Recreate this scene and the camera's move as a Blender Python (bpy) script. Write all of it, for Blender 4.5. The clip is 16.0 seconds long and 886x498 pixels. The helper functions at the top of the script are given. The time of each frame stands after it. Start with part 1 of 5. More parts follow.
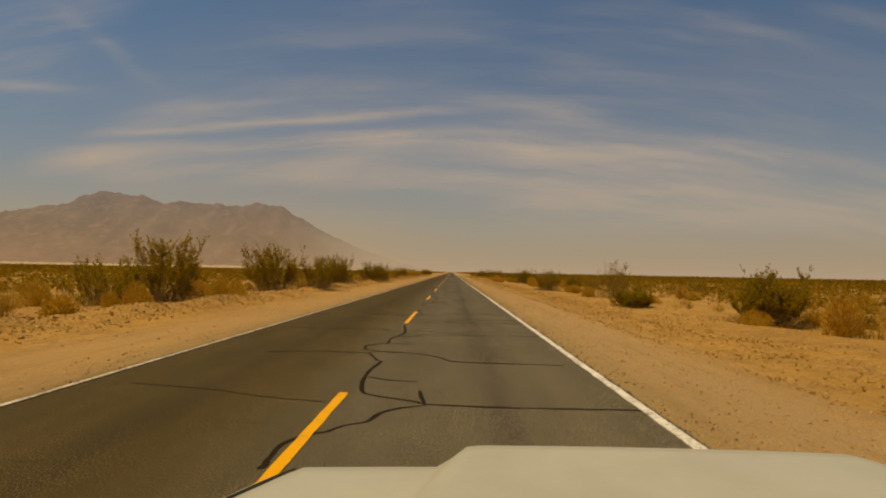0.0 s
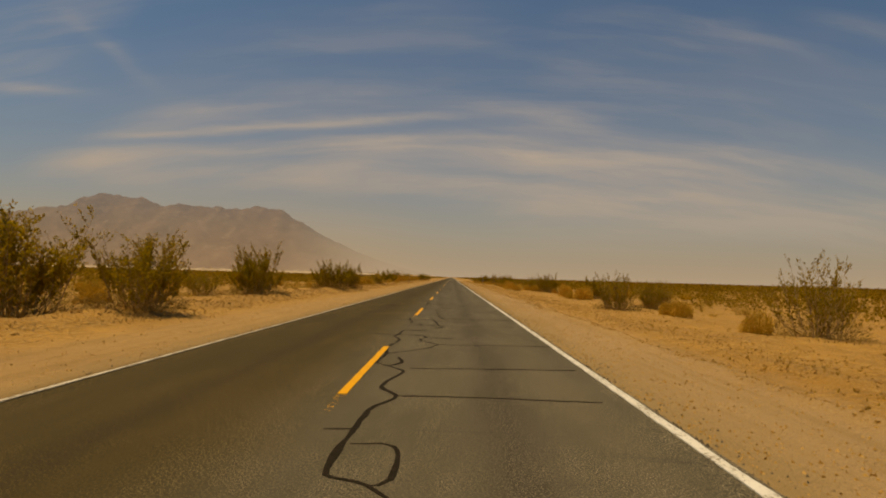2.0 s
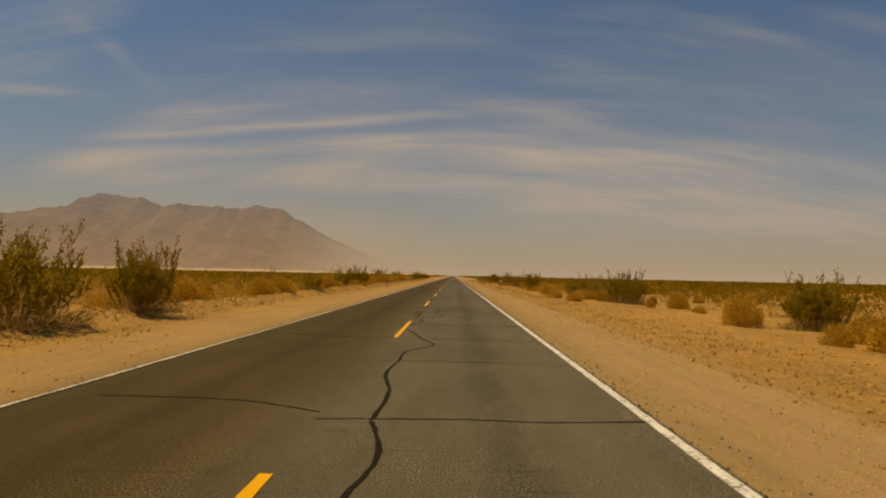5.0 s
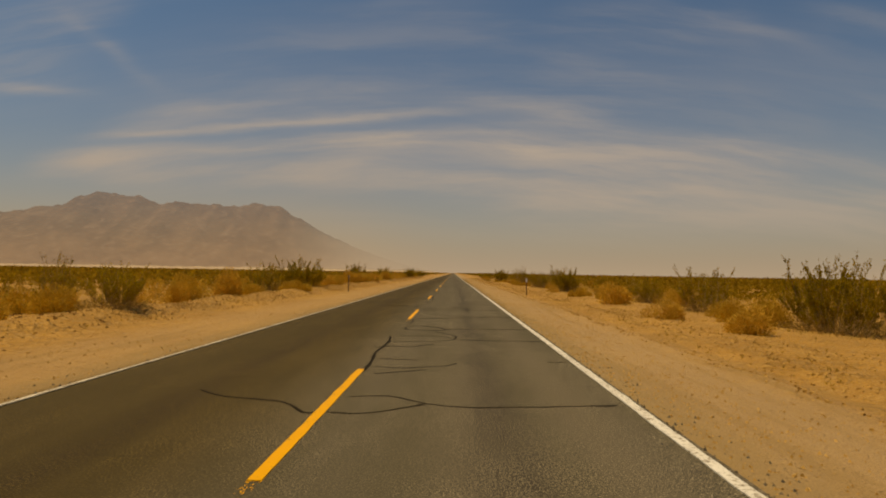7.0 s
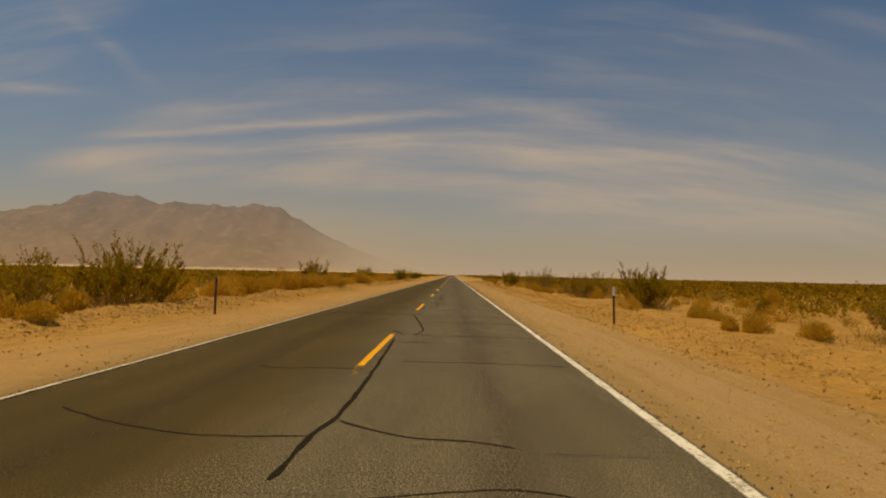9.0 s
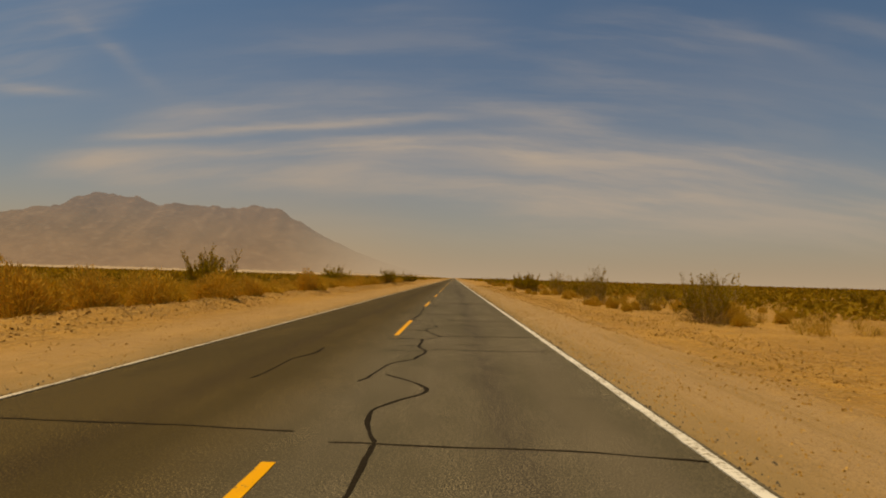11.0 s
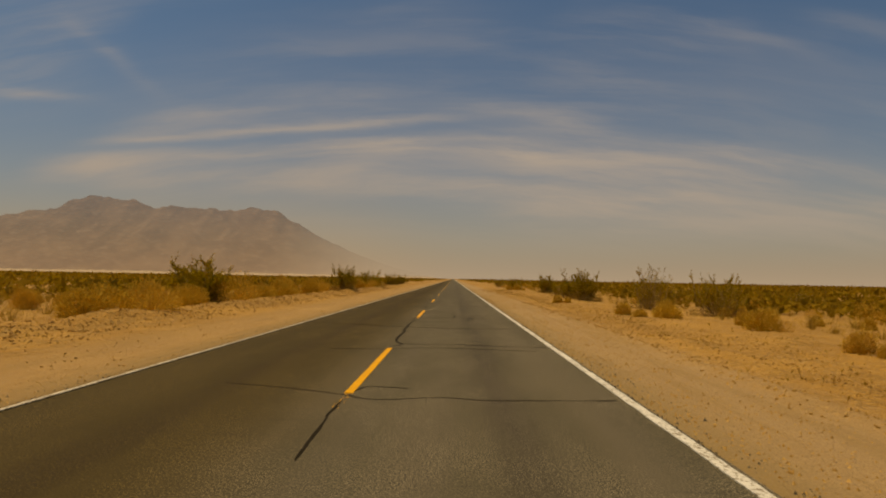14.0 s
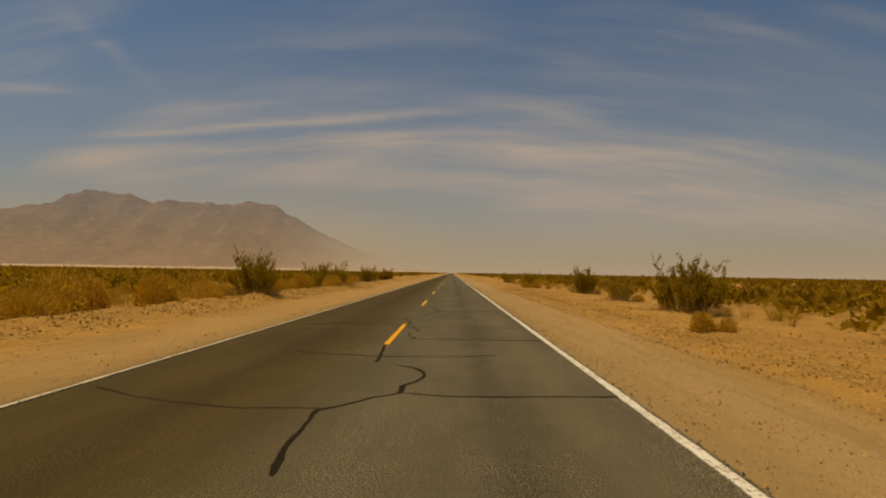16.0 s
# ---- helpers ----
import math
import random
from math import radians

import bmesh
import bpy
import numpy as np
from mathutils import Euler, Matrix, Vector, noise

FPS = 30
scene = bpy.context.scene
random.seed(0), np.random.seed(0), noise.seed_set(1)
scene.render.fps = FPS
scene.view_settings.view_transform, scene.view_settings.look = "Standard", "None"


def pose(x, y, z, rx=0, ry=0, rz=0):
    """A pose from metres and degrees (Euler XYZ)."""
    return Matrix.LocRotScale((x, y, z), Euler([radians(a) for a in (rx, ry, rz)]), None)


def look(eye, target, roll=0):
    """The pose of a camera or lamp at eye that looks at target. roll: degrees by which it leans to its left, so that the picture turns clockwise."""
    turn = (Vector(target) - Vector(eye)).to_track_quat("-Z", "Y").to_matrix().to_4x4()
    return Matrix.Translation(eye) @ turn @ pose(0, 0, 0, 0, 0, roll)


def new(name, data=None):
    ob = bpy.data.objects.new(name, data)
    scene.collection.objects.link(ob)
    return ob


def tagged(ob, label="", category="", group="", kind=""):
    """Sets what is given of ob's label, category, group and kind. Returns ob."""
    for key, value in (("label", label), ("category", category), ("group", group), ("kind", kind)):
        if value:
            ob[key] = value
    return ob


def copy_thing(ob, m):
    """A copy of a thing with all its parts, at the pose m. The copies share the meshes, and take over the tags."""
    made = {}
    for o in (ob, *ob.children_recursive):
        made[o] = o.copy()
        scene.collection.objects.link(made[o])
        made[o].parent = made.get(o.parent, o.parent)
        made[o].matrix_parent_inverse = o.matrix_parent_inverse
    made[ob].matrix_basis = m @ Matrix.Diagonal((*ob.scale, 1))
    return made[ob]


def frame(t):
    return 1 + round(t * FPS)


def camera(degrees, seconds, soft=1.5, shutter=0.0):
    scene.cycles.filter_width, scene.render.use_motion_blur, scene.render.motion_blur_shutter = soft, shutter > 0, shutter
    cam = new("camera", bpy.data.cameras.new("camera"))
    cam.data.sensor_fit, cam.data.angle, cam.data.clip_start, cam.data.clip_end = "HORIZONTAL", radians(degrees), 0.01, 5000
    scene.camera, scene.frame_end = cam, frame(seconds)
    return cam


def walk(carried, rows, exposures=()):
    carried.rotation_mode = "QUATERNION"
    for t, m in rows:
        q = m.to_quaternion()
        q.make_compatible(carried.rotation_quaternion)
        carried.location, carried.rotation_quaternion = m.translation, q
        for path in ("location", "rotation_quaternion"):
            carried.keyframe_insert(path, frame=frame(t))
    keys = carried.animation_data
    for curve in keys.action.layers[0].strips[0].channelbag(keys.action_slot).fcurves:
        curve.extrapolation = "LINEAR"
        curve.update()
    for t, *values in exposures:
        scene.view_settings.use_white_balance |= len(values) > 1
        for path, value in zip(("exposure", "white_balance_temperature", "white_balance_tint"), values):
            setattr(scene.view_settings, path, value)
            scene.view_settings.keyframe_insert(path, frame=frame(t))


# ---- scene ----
# ---------------------------------------------------------------- camera
cam = camera(74.0, 16.0, soft=2.0)
# seconds, place, tilt, lean and turn of the eye behind the windscreen
PATH = (
    (0, 1.256, -0.10, 1.511, 92.22, -1.09, 0.85),
    (0.5, 1.220, 6.19, 1.534, 92.22, -1.02, 0.81),
    (1, 1.238, 12.35, 1.510, 92.18, -1.03, 0.87),
    (1.5, 1.254, 18.46, 1.452, 92.41, -1.15, 0.85),
    (2, 1.246, 24.56, 1.440, 92.72, -1.55, 0.86),
    (2.5, 1.252, 30.62, 1.417, 92.97, -2.03, 0.87),
    (3, 1.276, 36.66, 1.403, 93.11, -2.01, 0.84),
    (3.5, 1.278, 42.77, 1.430, 93.14, -1.84, 0.85),
    (4, 1.290, 48.90, 1.475, 92.98, -1.60, 0.92),
    (6.5, 1.366, 80.19, 1.522, 92.31, -0.92, 1.06),
    (7, 1.357, 86.18, 1.505, 92.31, -0.94, 1.01),
    (7.5, 1.364, 92.23, 1.514, 92.35, -1.04, 1.00),
    (8, 1.383, 98.31, 1.490, 92.42, -1.37, 0.96),
    (8.5, 1.399, 104.44, 1.465, 92.32, -1.64, 1.02),
    (9, 1.384, 110.49, 1.458, 92.50, -1.28, 0.99),
    (11.5, 1.290, 140.82, 1.404, 92.82, -1.61, 1.06),
    (12, 1.277, 146.69, 1.392, 92.88, -1.53, 1.07),
    (12.5, 1.279, 152.62, 1.384, 93.04, -0.98, 1.01),
    (13, 1.265, 158.65, 1.400, 93.23, -0.86, 0.97),
    (13.5, 1.265, 164.78, 1.431, 93.15, -1.22, 0.96),
    (14, 1.258, 170.97, 1.473, 92.89, -1.06, 0.99),
    (14.5, 1.276, 177.21, 1.511, 92.47, -0.79, 0.98),
    (15, 1.295, 183.37, 1.537, 92.30, -0.48, 0.97),
    (15.5, 1.341, 189.46, 1.507, 92.10, -0.90, 0.92),
    (16, 1.303, 195.52, 1.518, 92.31, -0.94, 0.87),
)
walk(cam, [(t, pose(x, y, z, rx, ry, rz)) for t, x, y, z, rx, ry, rz in PATH],
     exposures=[(0.0, 0.14, 11500.0, 10.0), (13.0, 0.14, 11500.0, 10.0), (13.5, 0.06, 11500.0, 10.0), (16.0, 0.06, 11500.0, 10.0)])

# ---------------------------------------------------------------- node helpers
TREE = []


def node(kind, **values):
    n = TREE[-1].nodes.new(kind)
    for key, value in values.items():
        n.inputs[key.replace("_", " ")].default_value = value
    return n


def link(a, b):
    TREE[-1].links.new(a, b)


def calc(op, a, b=0.0, c=0.0, clamp=False):
    """A math node; a, b, c are numbers or sockets."""
    n = TREE[-1].nodes.new("ShaderNodeMath")
    n.operation, n.use_clamp = op, clamp
    for socket, value in zip(n.inputs, (a, b, c)):
        if isinstance(value, (int, float)):
            socket.default_value = value
        else:
            link(value, socket)
    return n.outputs[0]


def step(value, low, high, to0=0.0, to1=1.0):
    n = TREE[-1].nodes.new("ShaderNodeMapRange")
    n.interpolation_type = "SMOOTHSTEP"
    for i, v in enumerate((value, low, high, to0, to1)):
        if isinstance(v, (int, float)):
            n.inputs[i].default_value = v
        else:
            link(v, n.inputs[i])
    return n.outputs[0]


def blend(fac, a, b, mode="MIX"):
    n = TREE[-1].nodes.new("ShaderNodeMix")
    n.data_type, n.blend_type = "RGBA", mode
    for i, v in ((0, fac), (6, a), (7, b)):
        if isinstance(v, (int, float)):
            n.inputs[i].default_value = v
        elif isinstance(v, tuple):
            n.inputs[i].default_value = (*v, 1)
        else:
            link(v, n.inputs[i])
    return n.outputs[2]


def combine(x, y, z):
    n = TREE[-1].nodes.new("ShaderNodeCombineXYZ")
    for i, v in enumerate((x, y, z)):
        if isinstance(v, (int, float)):
            n.inputs[i].default_value = v
        else:
            link(v, n.inputs[i])
    return n.outputs[0]


def split(vector):
    n = TREE[-1].nodes.new("ShaderNodeSeparateXYZ")
    link(vector, n.inputs[0])
    return n.outputs


def fuzz(vector, scale, detail=4.0, rough=0.55):
    n = node("ShaderNodeTexNoise", Scale=scale, Detail=detail, Roughness=rough)
    link(vector, n.inputs["Vector"])
    return n.outputs["Fac"]


# ---------------------------------------------------------------- sky and sun
SUN_TO = Vector((-0.30, -0.04, 0.94)).normalized()
world = bpy.data.worlds.new("desert_sky")
scene.world = world
world.use_nodes = True
TREE.append(world.node_tree)
nishita = node("ShaderNodeTexSky")
nishita.sky_type, nishita.sun_disc = "NISHITA", False
nishita.sun_elevation = math.asin(SUN_TO.z)
nishita.sun_rotation = math.atan2(SUN_TO.x, SUN_TO.y)
nishita.air_density, nishita.dust_density, nishita.ozone_density = 1.0, 2.0, 1.5
way = node("ShaderNodeTexCoord").outputs["Generated"]
dx, dy, dz = split(way)
ahead = calc("MAXIMUM", calc("ABSOLUTE", dy), 0.12)
su, sv = calc("DIVIDE", dx, ahead), calc("DIVIDE", dz, ahead)
su2 = calc("MULTIPLY", su, su)
warp = calc("SUBTRACT", fuzz(combine(su, calc("MULTIPLY", sv, 5.0), 1.7), 2.8, 7.0), 0.5)
svw = calc("MULTIPLY_ADD", warp, 0.050, sv)
arched = calc("MULTIPLY_ADD", su2, 0.13, svw)
fibres = fuzz(combine(calc("MULTIPLY", su, 1.3), calc("MULTIPLY", arched, 12.0), 0.4), 2.0, 6.0, 0.58)
patchy = fuzz(combine(su, calc("MULTIPLY", arched, 3.5), 4.2), 2.2, 3.0)
# cirrus streaks: height at the middle, slope, bow, half width, from, to, strength
cover = 0.0
for c0, c1, c2, width, left, right, strength in (
        (0.304, -0.045, -0.24, 0.022, -0.60, 0.24, 0.34),
        (0.276, 0.040, -0.07, 0.010, -0.64, 0.02, 0.45),
        (0.229, 0.030, -0.065, 0.018, -0.72, 0.16, 0.62),
        (0.205, 0.020, -0.06, 0.032, -0.25, 0.60, 0.27),
        (0.160, -0.020, -0.024, 0.022, -0.62, 0.50, 0.42),
        (0.283, -0.103, -0.041, 0.022, 0.14, 0.80, 0.32),
        (0.225, -0.105, 0.0, 0.034, 0.05, 0.95, 0.34),
        (0.140, -0.05, 0.0, 0.034, 0.0, 0.95, 0.30),
        (0.418, 0.278, -0.50, 0.015, 0.18, 0.64, 0.11),
        (0.555, -0.157, 0.0, 0.015, 0.60, 0.95, 0.13),
        (-0.060, -0.727, 0.0, 0.018, -0.67, -0.55, 0.30),
        (0.280, -0.046, 0.0, 0.012, -0.95, -0.66, 0.38),
        (0.430, 0.060, -0.25, 0.060, -0.60, 0.10, 0.08),
        (0.385, -0.060, 0.0, 0.075, 0.15, 1.10, 0.10),
        (0.400, 0.0, 0.0, 0.140, -1.30, -0.60, 0.12),
        (0.110, -0.03, 0.0, 0.045, 0.10, 1.10, 0.22)):
    line = calc("MULTIPLY_ADD", su2, c2, calc("MULTIPLY_ADD", su, c1, c0))
    off = calc("DIVIDE", calc("SUBTRACT", svw, line), width)
    bell = calc("EXPONENT", calc("MULTIPLY", calc("MULTIPLY", off, off), -1.0))
    ends = calc("MULTIPLY", step(su, left - 0.06, left + 0.10), step(su, right - 0.14, right + 0.08, 1.0, 0.0))
    cover = calc("MULTIPLY_ADD", calc("MULTIPLY", bell, ends), strength, cover)
thin = calc("MULTIPLY", step(fibres, 0.36, 0.70), calc("MULTIPLY", step(patchy, 0.38, 0.62), 0.13))
cover = calc("MULTIPLY", cover, step(fibres, 0.30, 0.68, 0.45, 1.35))
cover = calc("ADD", cover, calc("MULTIPLY", thin, step(sv, 0.02, 0.10)), clamp=True)
haze = calc("EXPONENT", calc("MULTIPLY", calc("MAXIMUM", sv, 0.0), -6.5))
clear = blend(1.0, nishita.outputs[0], (0.39, 0.83, 1.32), "MULTIPLY")
clouded = blend(cover, clear, (5.05, 5.35, 6.65))
hazed = blend(calc("MULTIPLY", haze, 0.92), clouded, (5.85, 5.20, 4.85))
# dust blown up from the plain below the ridge
dusty = calc("MULTIPLY", calc("EXPONENT", calc("MULTIPLY", calc("MAXIMUM", sv, 0.0), -14.0)), step(su, -0.30, 0.06, 1.0, 0.0))
hazed = blend(calc("MULTIPLY", dusty, 0.75), hazed, (5.95, 4.65, 3.65))
link(hazed, world.node_tree.nodes["Background"].inputs["Color"])
world.node_tree.nodes["Background"].inputs["Strength"].default_value = 0.06
TREE.pop()

sun = new("sun", bpy.data.lights.new("sun", "SUN"))
sun.data.energy, sun.data.angle, sun.data.color = 3.4, radians(0.6), (1.0, 0.95, 0.88)
sun.matrix_world = look(SUN_TO * 50, (0, 0, 0))


# ---------------------------------------------------------------- materials
def material(name, rough=0.9):
    """A new node material: the shader, and the place in metres as three sockets and a vector."""
    m = bpy.data.materials.new(name)
    m.use_nodes = True
    TREE.append(m.node_tree)
    shader = m.node_tree.nodes["Principled BSDF"]
    shader.inputs["Roughness"].default_value = rough
    shader.inputs["Specular IOR Level"].default_value = 0.25
    place = m.node_tree.nodes.new("ShaderNodeNewGeometry").outputs["Position"]
    return m, shader, place


def relief(shader, height, strength, distance):
    n = node("ShaderNodeBump", Strength=strength, Distance=distance)
    link(height, n.inputs["Height"])
    link(n.outputs[0], shader.inputs["Normal"])


def colour(shader, socket):
    link(socket, shader.inputs["Base Color"])


def sand_material():
    m, s, p = material("desert_sand", 0.95)
    wide, middle, fine = fuzz(p, 0.22, 4.0), fuzz(p, 2.1, 5.0), fuzz(p, 30.0, 4.0, 0.7)
    c = blend(step(wide, 0.35, 0.68), (0.315, 0.146, 0.022), (0.425, 0.205, 0.034))
    c = blend(calc("MULTIPLY", step(middle, 0.48, 0.70), 0.55), c, (0.44, 0.230, 0.055))
    c = blend(calc("MULTIPLY", step(fine, 0.52, 0.70), 0.55), c, (0.15, 0.075, 0.015))
    x, y, z = split(p)
    # gravel and rubble: every pebble has a shade of its own
    for size, low, high in ((18.0, 3.4, 3.7), (10.0, 6.3, 8.2)):
        pebbles = node("ShaderNodeTexVoronoi", Scale=size)
        link(p, pebbles.inputs["Vector"])
        shade = split(pebbles.outputs["Color"])
        spread_of = calc("MULTIPLY", step(calc("MULTIPLY_ADD", middle, 1.8, calc("ABSOLUTE", x)), low + 0.9, high + 0.9), step(fuzz(p, 1.4, 4.0), 0.34, 0.58, 0.35, 1.0))
        core = step(pebbles.outputs["Distance"], 0.30, 0.55, 1.0, 0.0)
        dark_one = calc("MULTIPLY", calc("MULTIPLY", step(shade[0], 0.66, 0.72), core), spread_of)
        pale_one = calc("MULTIPLY", calc("MULTIPLY", step(shade[1], 0.70, 0.76), core), spread_of)
        c = blend(calc("MULTIPLY", dark_one, 0.60), c, (0.150, 0.078, 0.020))
        c = blend(calc("MULTIPLY", pale_one, 0.45), c, (0.50, 0.315, 0.115))
    grit = node("ShaderNodeTexVoronoi", Scale=14.0)
    link(p, grit.inputs["Vector"])
    spots = calc("MULTIPLY", step(grit.outputs["Distance"], 0.10, 0.22, 1.0, 0.0), step(middle, 0.42, 0.60))
    c = blend(calc("MULTIPLY", spots, 0.38), c, (0.16, 0.086, 0.026))
    # gravel thrown from the asphalt darkens a strip beside it
    edge = step(calc("MULTIPLY_ADD", middle, 0.9, calc("ABSOLUTE", x)), 4.0, 5.0, 1.0, 0.0)
    worn = step(calc("MULTIPLY_ADD", middle, 1.6, calc("ABSOLUTE", x)), 6.0, 8.0, 1.0, 0.0)
    worn = calc("MULTIPLY", worn, step(x, 0.0, 1.0, 0.6, 1.0))
    c = blend(calc("MULTIPLY", worn, 0.78), c, (0.325, 0.205, 0.092))
    grain = fuzz(p, 55.0, 3.0, 0.8)
    c = blend(calc("MULTIPLY", step(grain, 0.54, 0.66), 0.55), c, (0.50, 0.300, 0.115))
    c = blend(calc("MULTIPLY", step(grain, 0.48, 0.36), 0.70), c, (0.12, 0.064, 0.018))
    tracks = fuzz(combine(calc("MULTIPLY", x, 2.6), calc("MULTIPLY", y, 0.13), 2.0), 1.3, 5.0, 0.6)
    beside = step(calc("ABSOLUTE", x), 7.0, 10.0, 1.0, 0.0)
    c = blend(calc("MULTIPLY", calc("MULTIPLY", step(tracks, 0.46, 0.64), beside), 0.38), c, (0.22, 0.122, 0.032))
    c = blend(calc("MULTIPLY", edge, 0.60), c, (0.215, 0.135, 0.048))
    # clods and broken crust away from the wheels, their shading painted in
    clods = node("ShaderNodeTexVoronoi", Scale=7.0)
    clods.feature = "SMOOTH_F1"
    link(p, clods.inputs["Vector"])
    lump = step(clods.outputs["Distance"], 0.15, 0.55, 1.0, 0.0)
    rough = step(calc("MULTIPLY_ADD", middle, 2.4, calc("ABSOLUTE", x)), 6.6, 8.2)
    patch = calc("MULTIPLY", rough, step(fuzz(p, 1.1, 4.0), 0.40, 0.58))
    # painted shade in the gaps between clods, then painted light on their tops
    c = blend(calc("MULTIPLY", calc("MULTIPLY", patch, step(clods.outputs["Distance"], 0.30, 0.62)), 0.50), c, (0.19, 0.095, 0.018))
    c = blend(calc("MULTIPLY", calc("MULTIPLY", patch, step(clods.outputs["Distance"], 0.28, 0.10)), 0.5), c, (0.50, 0.285, 0.085))
    colour(s, c)
    high = calc("ADD", calc("MULTIPLY", fine, 0.5), calc("ADD", middle, calc("MULTIPLY", spots, 0.5)))
    relief(s, calc("ADD", high, calc("MULTIPLY", calc("MULTIPLY", lump, patch), 1.2)), 0.9, 0.055)
    return m


def asphalt_material():
    m, s, p = material("worn_asphalt", 0.88)
    x, y, z = split(p)
    along = combine(calc("MULTIPLY", x, 1.0), calc("MULTIPLY", y, 0.10), 0.0)
    stripes, blot = fuzz(along, 1.6, 4.0), fuzz(p, 0.8, 5.0)
    stones, fine = fuzz(p, 62.0, 2.0, 0.8), fuzz(p, 16.0, 5.0, 0.65)
    right = step(calc("MULTIPLY_ADD", blot, 0.50, x), -1.1, 0.7)
    c = blend(right, (0.048, 0.038, 0.020), (0.071, 0.056, 0.030))
    bare = step(fuzz(combine(x, calc("MULTIPLY", y, 0.35), 7.0), 0.9, 5.0, 0.65), 0.40, 0.60, 0.30, 1.0)
    c = blend(calc("MULTIPLY", step(stripes, 0.40, 0.65), calc("MULTIPLY_ADD", right, 0.30, 0.20)), c, (0.092, 0.071, 0.043))
    # oil dropped along the middle of each lane
    for middle in (1.85, -1.75):
        d = calc("ABSOLUTE", calc("SUBTRACT", calc("MULTIPLY_ADD", stripes, 0.5, x), middle + 0.25))
        oil = calc("MULTIPLY", step(calc("MULTIPLY_ADD", fine, 0.35, d), 0.10, 0.62, 1.0, 0.0), step(fuzz(along, 3.1, 5.0, 0.7), 0.30, 0.62, 0.35, 1.0))
        c = blend(calc("MULTIPLY", oil, 0.85), c, (0.030, 0.022, 0.013))
        bare = calc("MAXIMUM", bare, oil)
    c = blend(calc("MULTIPLY", calc("MULTIPLY", step(stones, 0.55, 0.62), bare), calc("MULTIPLY_ADD", right, 0.48, 0.40)), c, (0.36, 0.280, 0.165))
    c = blend(calc("MULTIPLY", calc("MULTIPLY", step(stones, 0.46, 0.38), bare), 0.95), c, (0.016, 0.012, 0.008))
    # pale wheel tracks beside the oil
    for middle, pale in ((0.95, 0.03), (2.75, 0.18)):
        d = calc("ABSOLUTE", calc("SUBTRACT", calc("MULTIPLY_ADD", stripes, 0.4, x), middle + 0.2))
        c = blend(calc("MULTIPLY", step(d, 0.05, 0.45, 1.0, 0.0), pale), c, (0.150, 0.112, 0.066))
    c = blend(calc("MULTIPLY", step(fine, 0.56, 0.75), 0.35), c, (0.036, 0.028, 0.019))
    seams = fuzz(combine(calc("MULTIPLY", x, 0.22), calc("MULTIPLY", y, 5.0), 3.0), 1.8, 5.0, 0.7)
    c = blend(calc("MULTIPLY", step(seams, 0.60, 0.72), 0.55), c, (0.030, 0.024, 0.017))
    s.inputs["Specular IOR Level"].default_value = 0.10
    dust = step(calc("MULTIPLY_ADD", fine, 0.25, calc("ABSOLUTE", x)), 3.66, 3.80)
    c = blend(calc("MULTIPLY", dust, 0.75), c, (0.26, 0.19, 0.12))
    # the left lane is darker and browner
    c = blend(calc("SUBTRACT", 1.0, right), c, blend(1.0, c, (0.97, 0.80, 0.40), "MULTIPLY"))
    colour(s, c)
    relief(s, calc("ADD", stones, fine), 0.5, 0.008)
    return m


def paint_material(name, clean, worn, under, wear):
    m, s, p = material(name, 0.7)
    chips, smear = fuzz(p, 22.0, 5.0, 0.7), fuzz(p, 3.0, 4.0)
    c = blend(smear, clean, worn)
    c = blend(step(calc("MULTIPLY_ADD", smear, 0.35, chips), wear, wear + 0.16), c, under)
    colour(s, c)
    relief(s, chips, 0.3, 0.004)
    return m


def plain_material(name, a, b, scale, rough=0.9, metal=0.0, bump=0.2, gloss=0.25):
    m, s, p = material(name, rough)
    s.inputs["Specular IOR Level"].default_value = gloss
    g = fuzz(p, scale, 5.0, 0.65)
    colour(s, blend(step(g, 0.3, 0.7), a, b))
    s.inputs["Metallic"].default_value = metal
    relief(s, g, bump, 0.01)
    return m


def plant_material(name, dark, light, through_light):
    """Leaves or stalks: hue varies from piece to piece, some light passes."""
    m, s, p = material(name, 0.75)
    n = TREE[-1].nodes
    s.inputs["Specular IOR Level"].default_value = 0.08
    piece = n.new("ShaderNodeNewGeometry").outputs["Random Per Island"]
    whole = n.new("ShaderNodeObjectInfo").outputs["Random"]
    c = blend(piece, dark, light)
    c = blend(calc("MULTIPLY", whole, 0.35), c, tuple(0.5 * (a + b) * 0.8 for a, b in zip(dark, light)))
    colour(s, c)
    if through_light:
        t = n.new("ShaderNodeBsdfTranslucent")
        link(c, t.inputs[0])
        mix = node("ShaderNodeMixShader")
        mix.inputs[0].default_value = through_light
        link(s.outputs[0], mix.inputs[1])
        link(t.outputs[0], mix.inputs[2])
        link(mix.outputs[0], n["Material Output"].inputs[0])
    return m


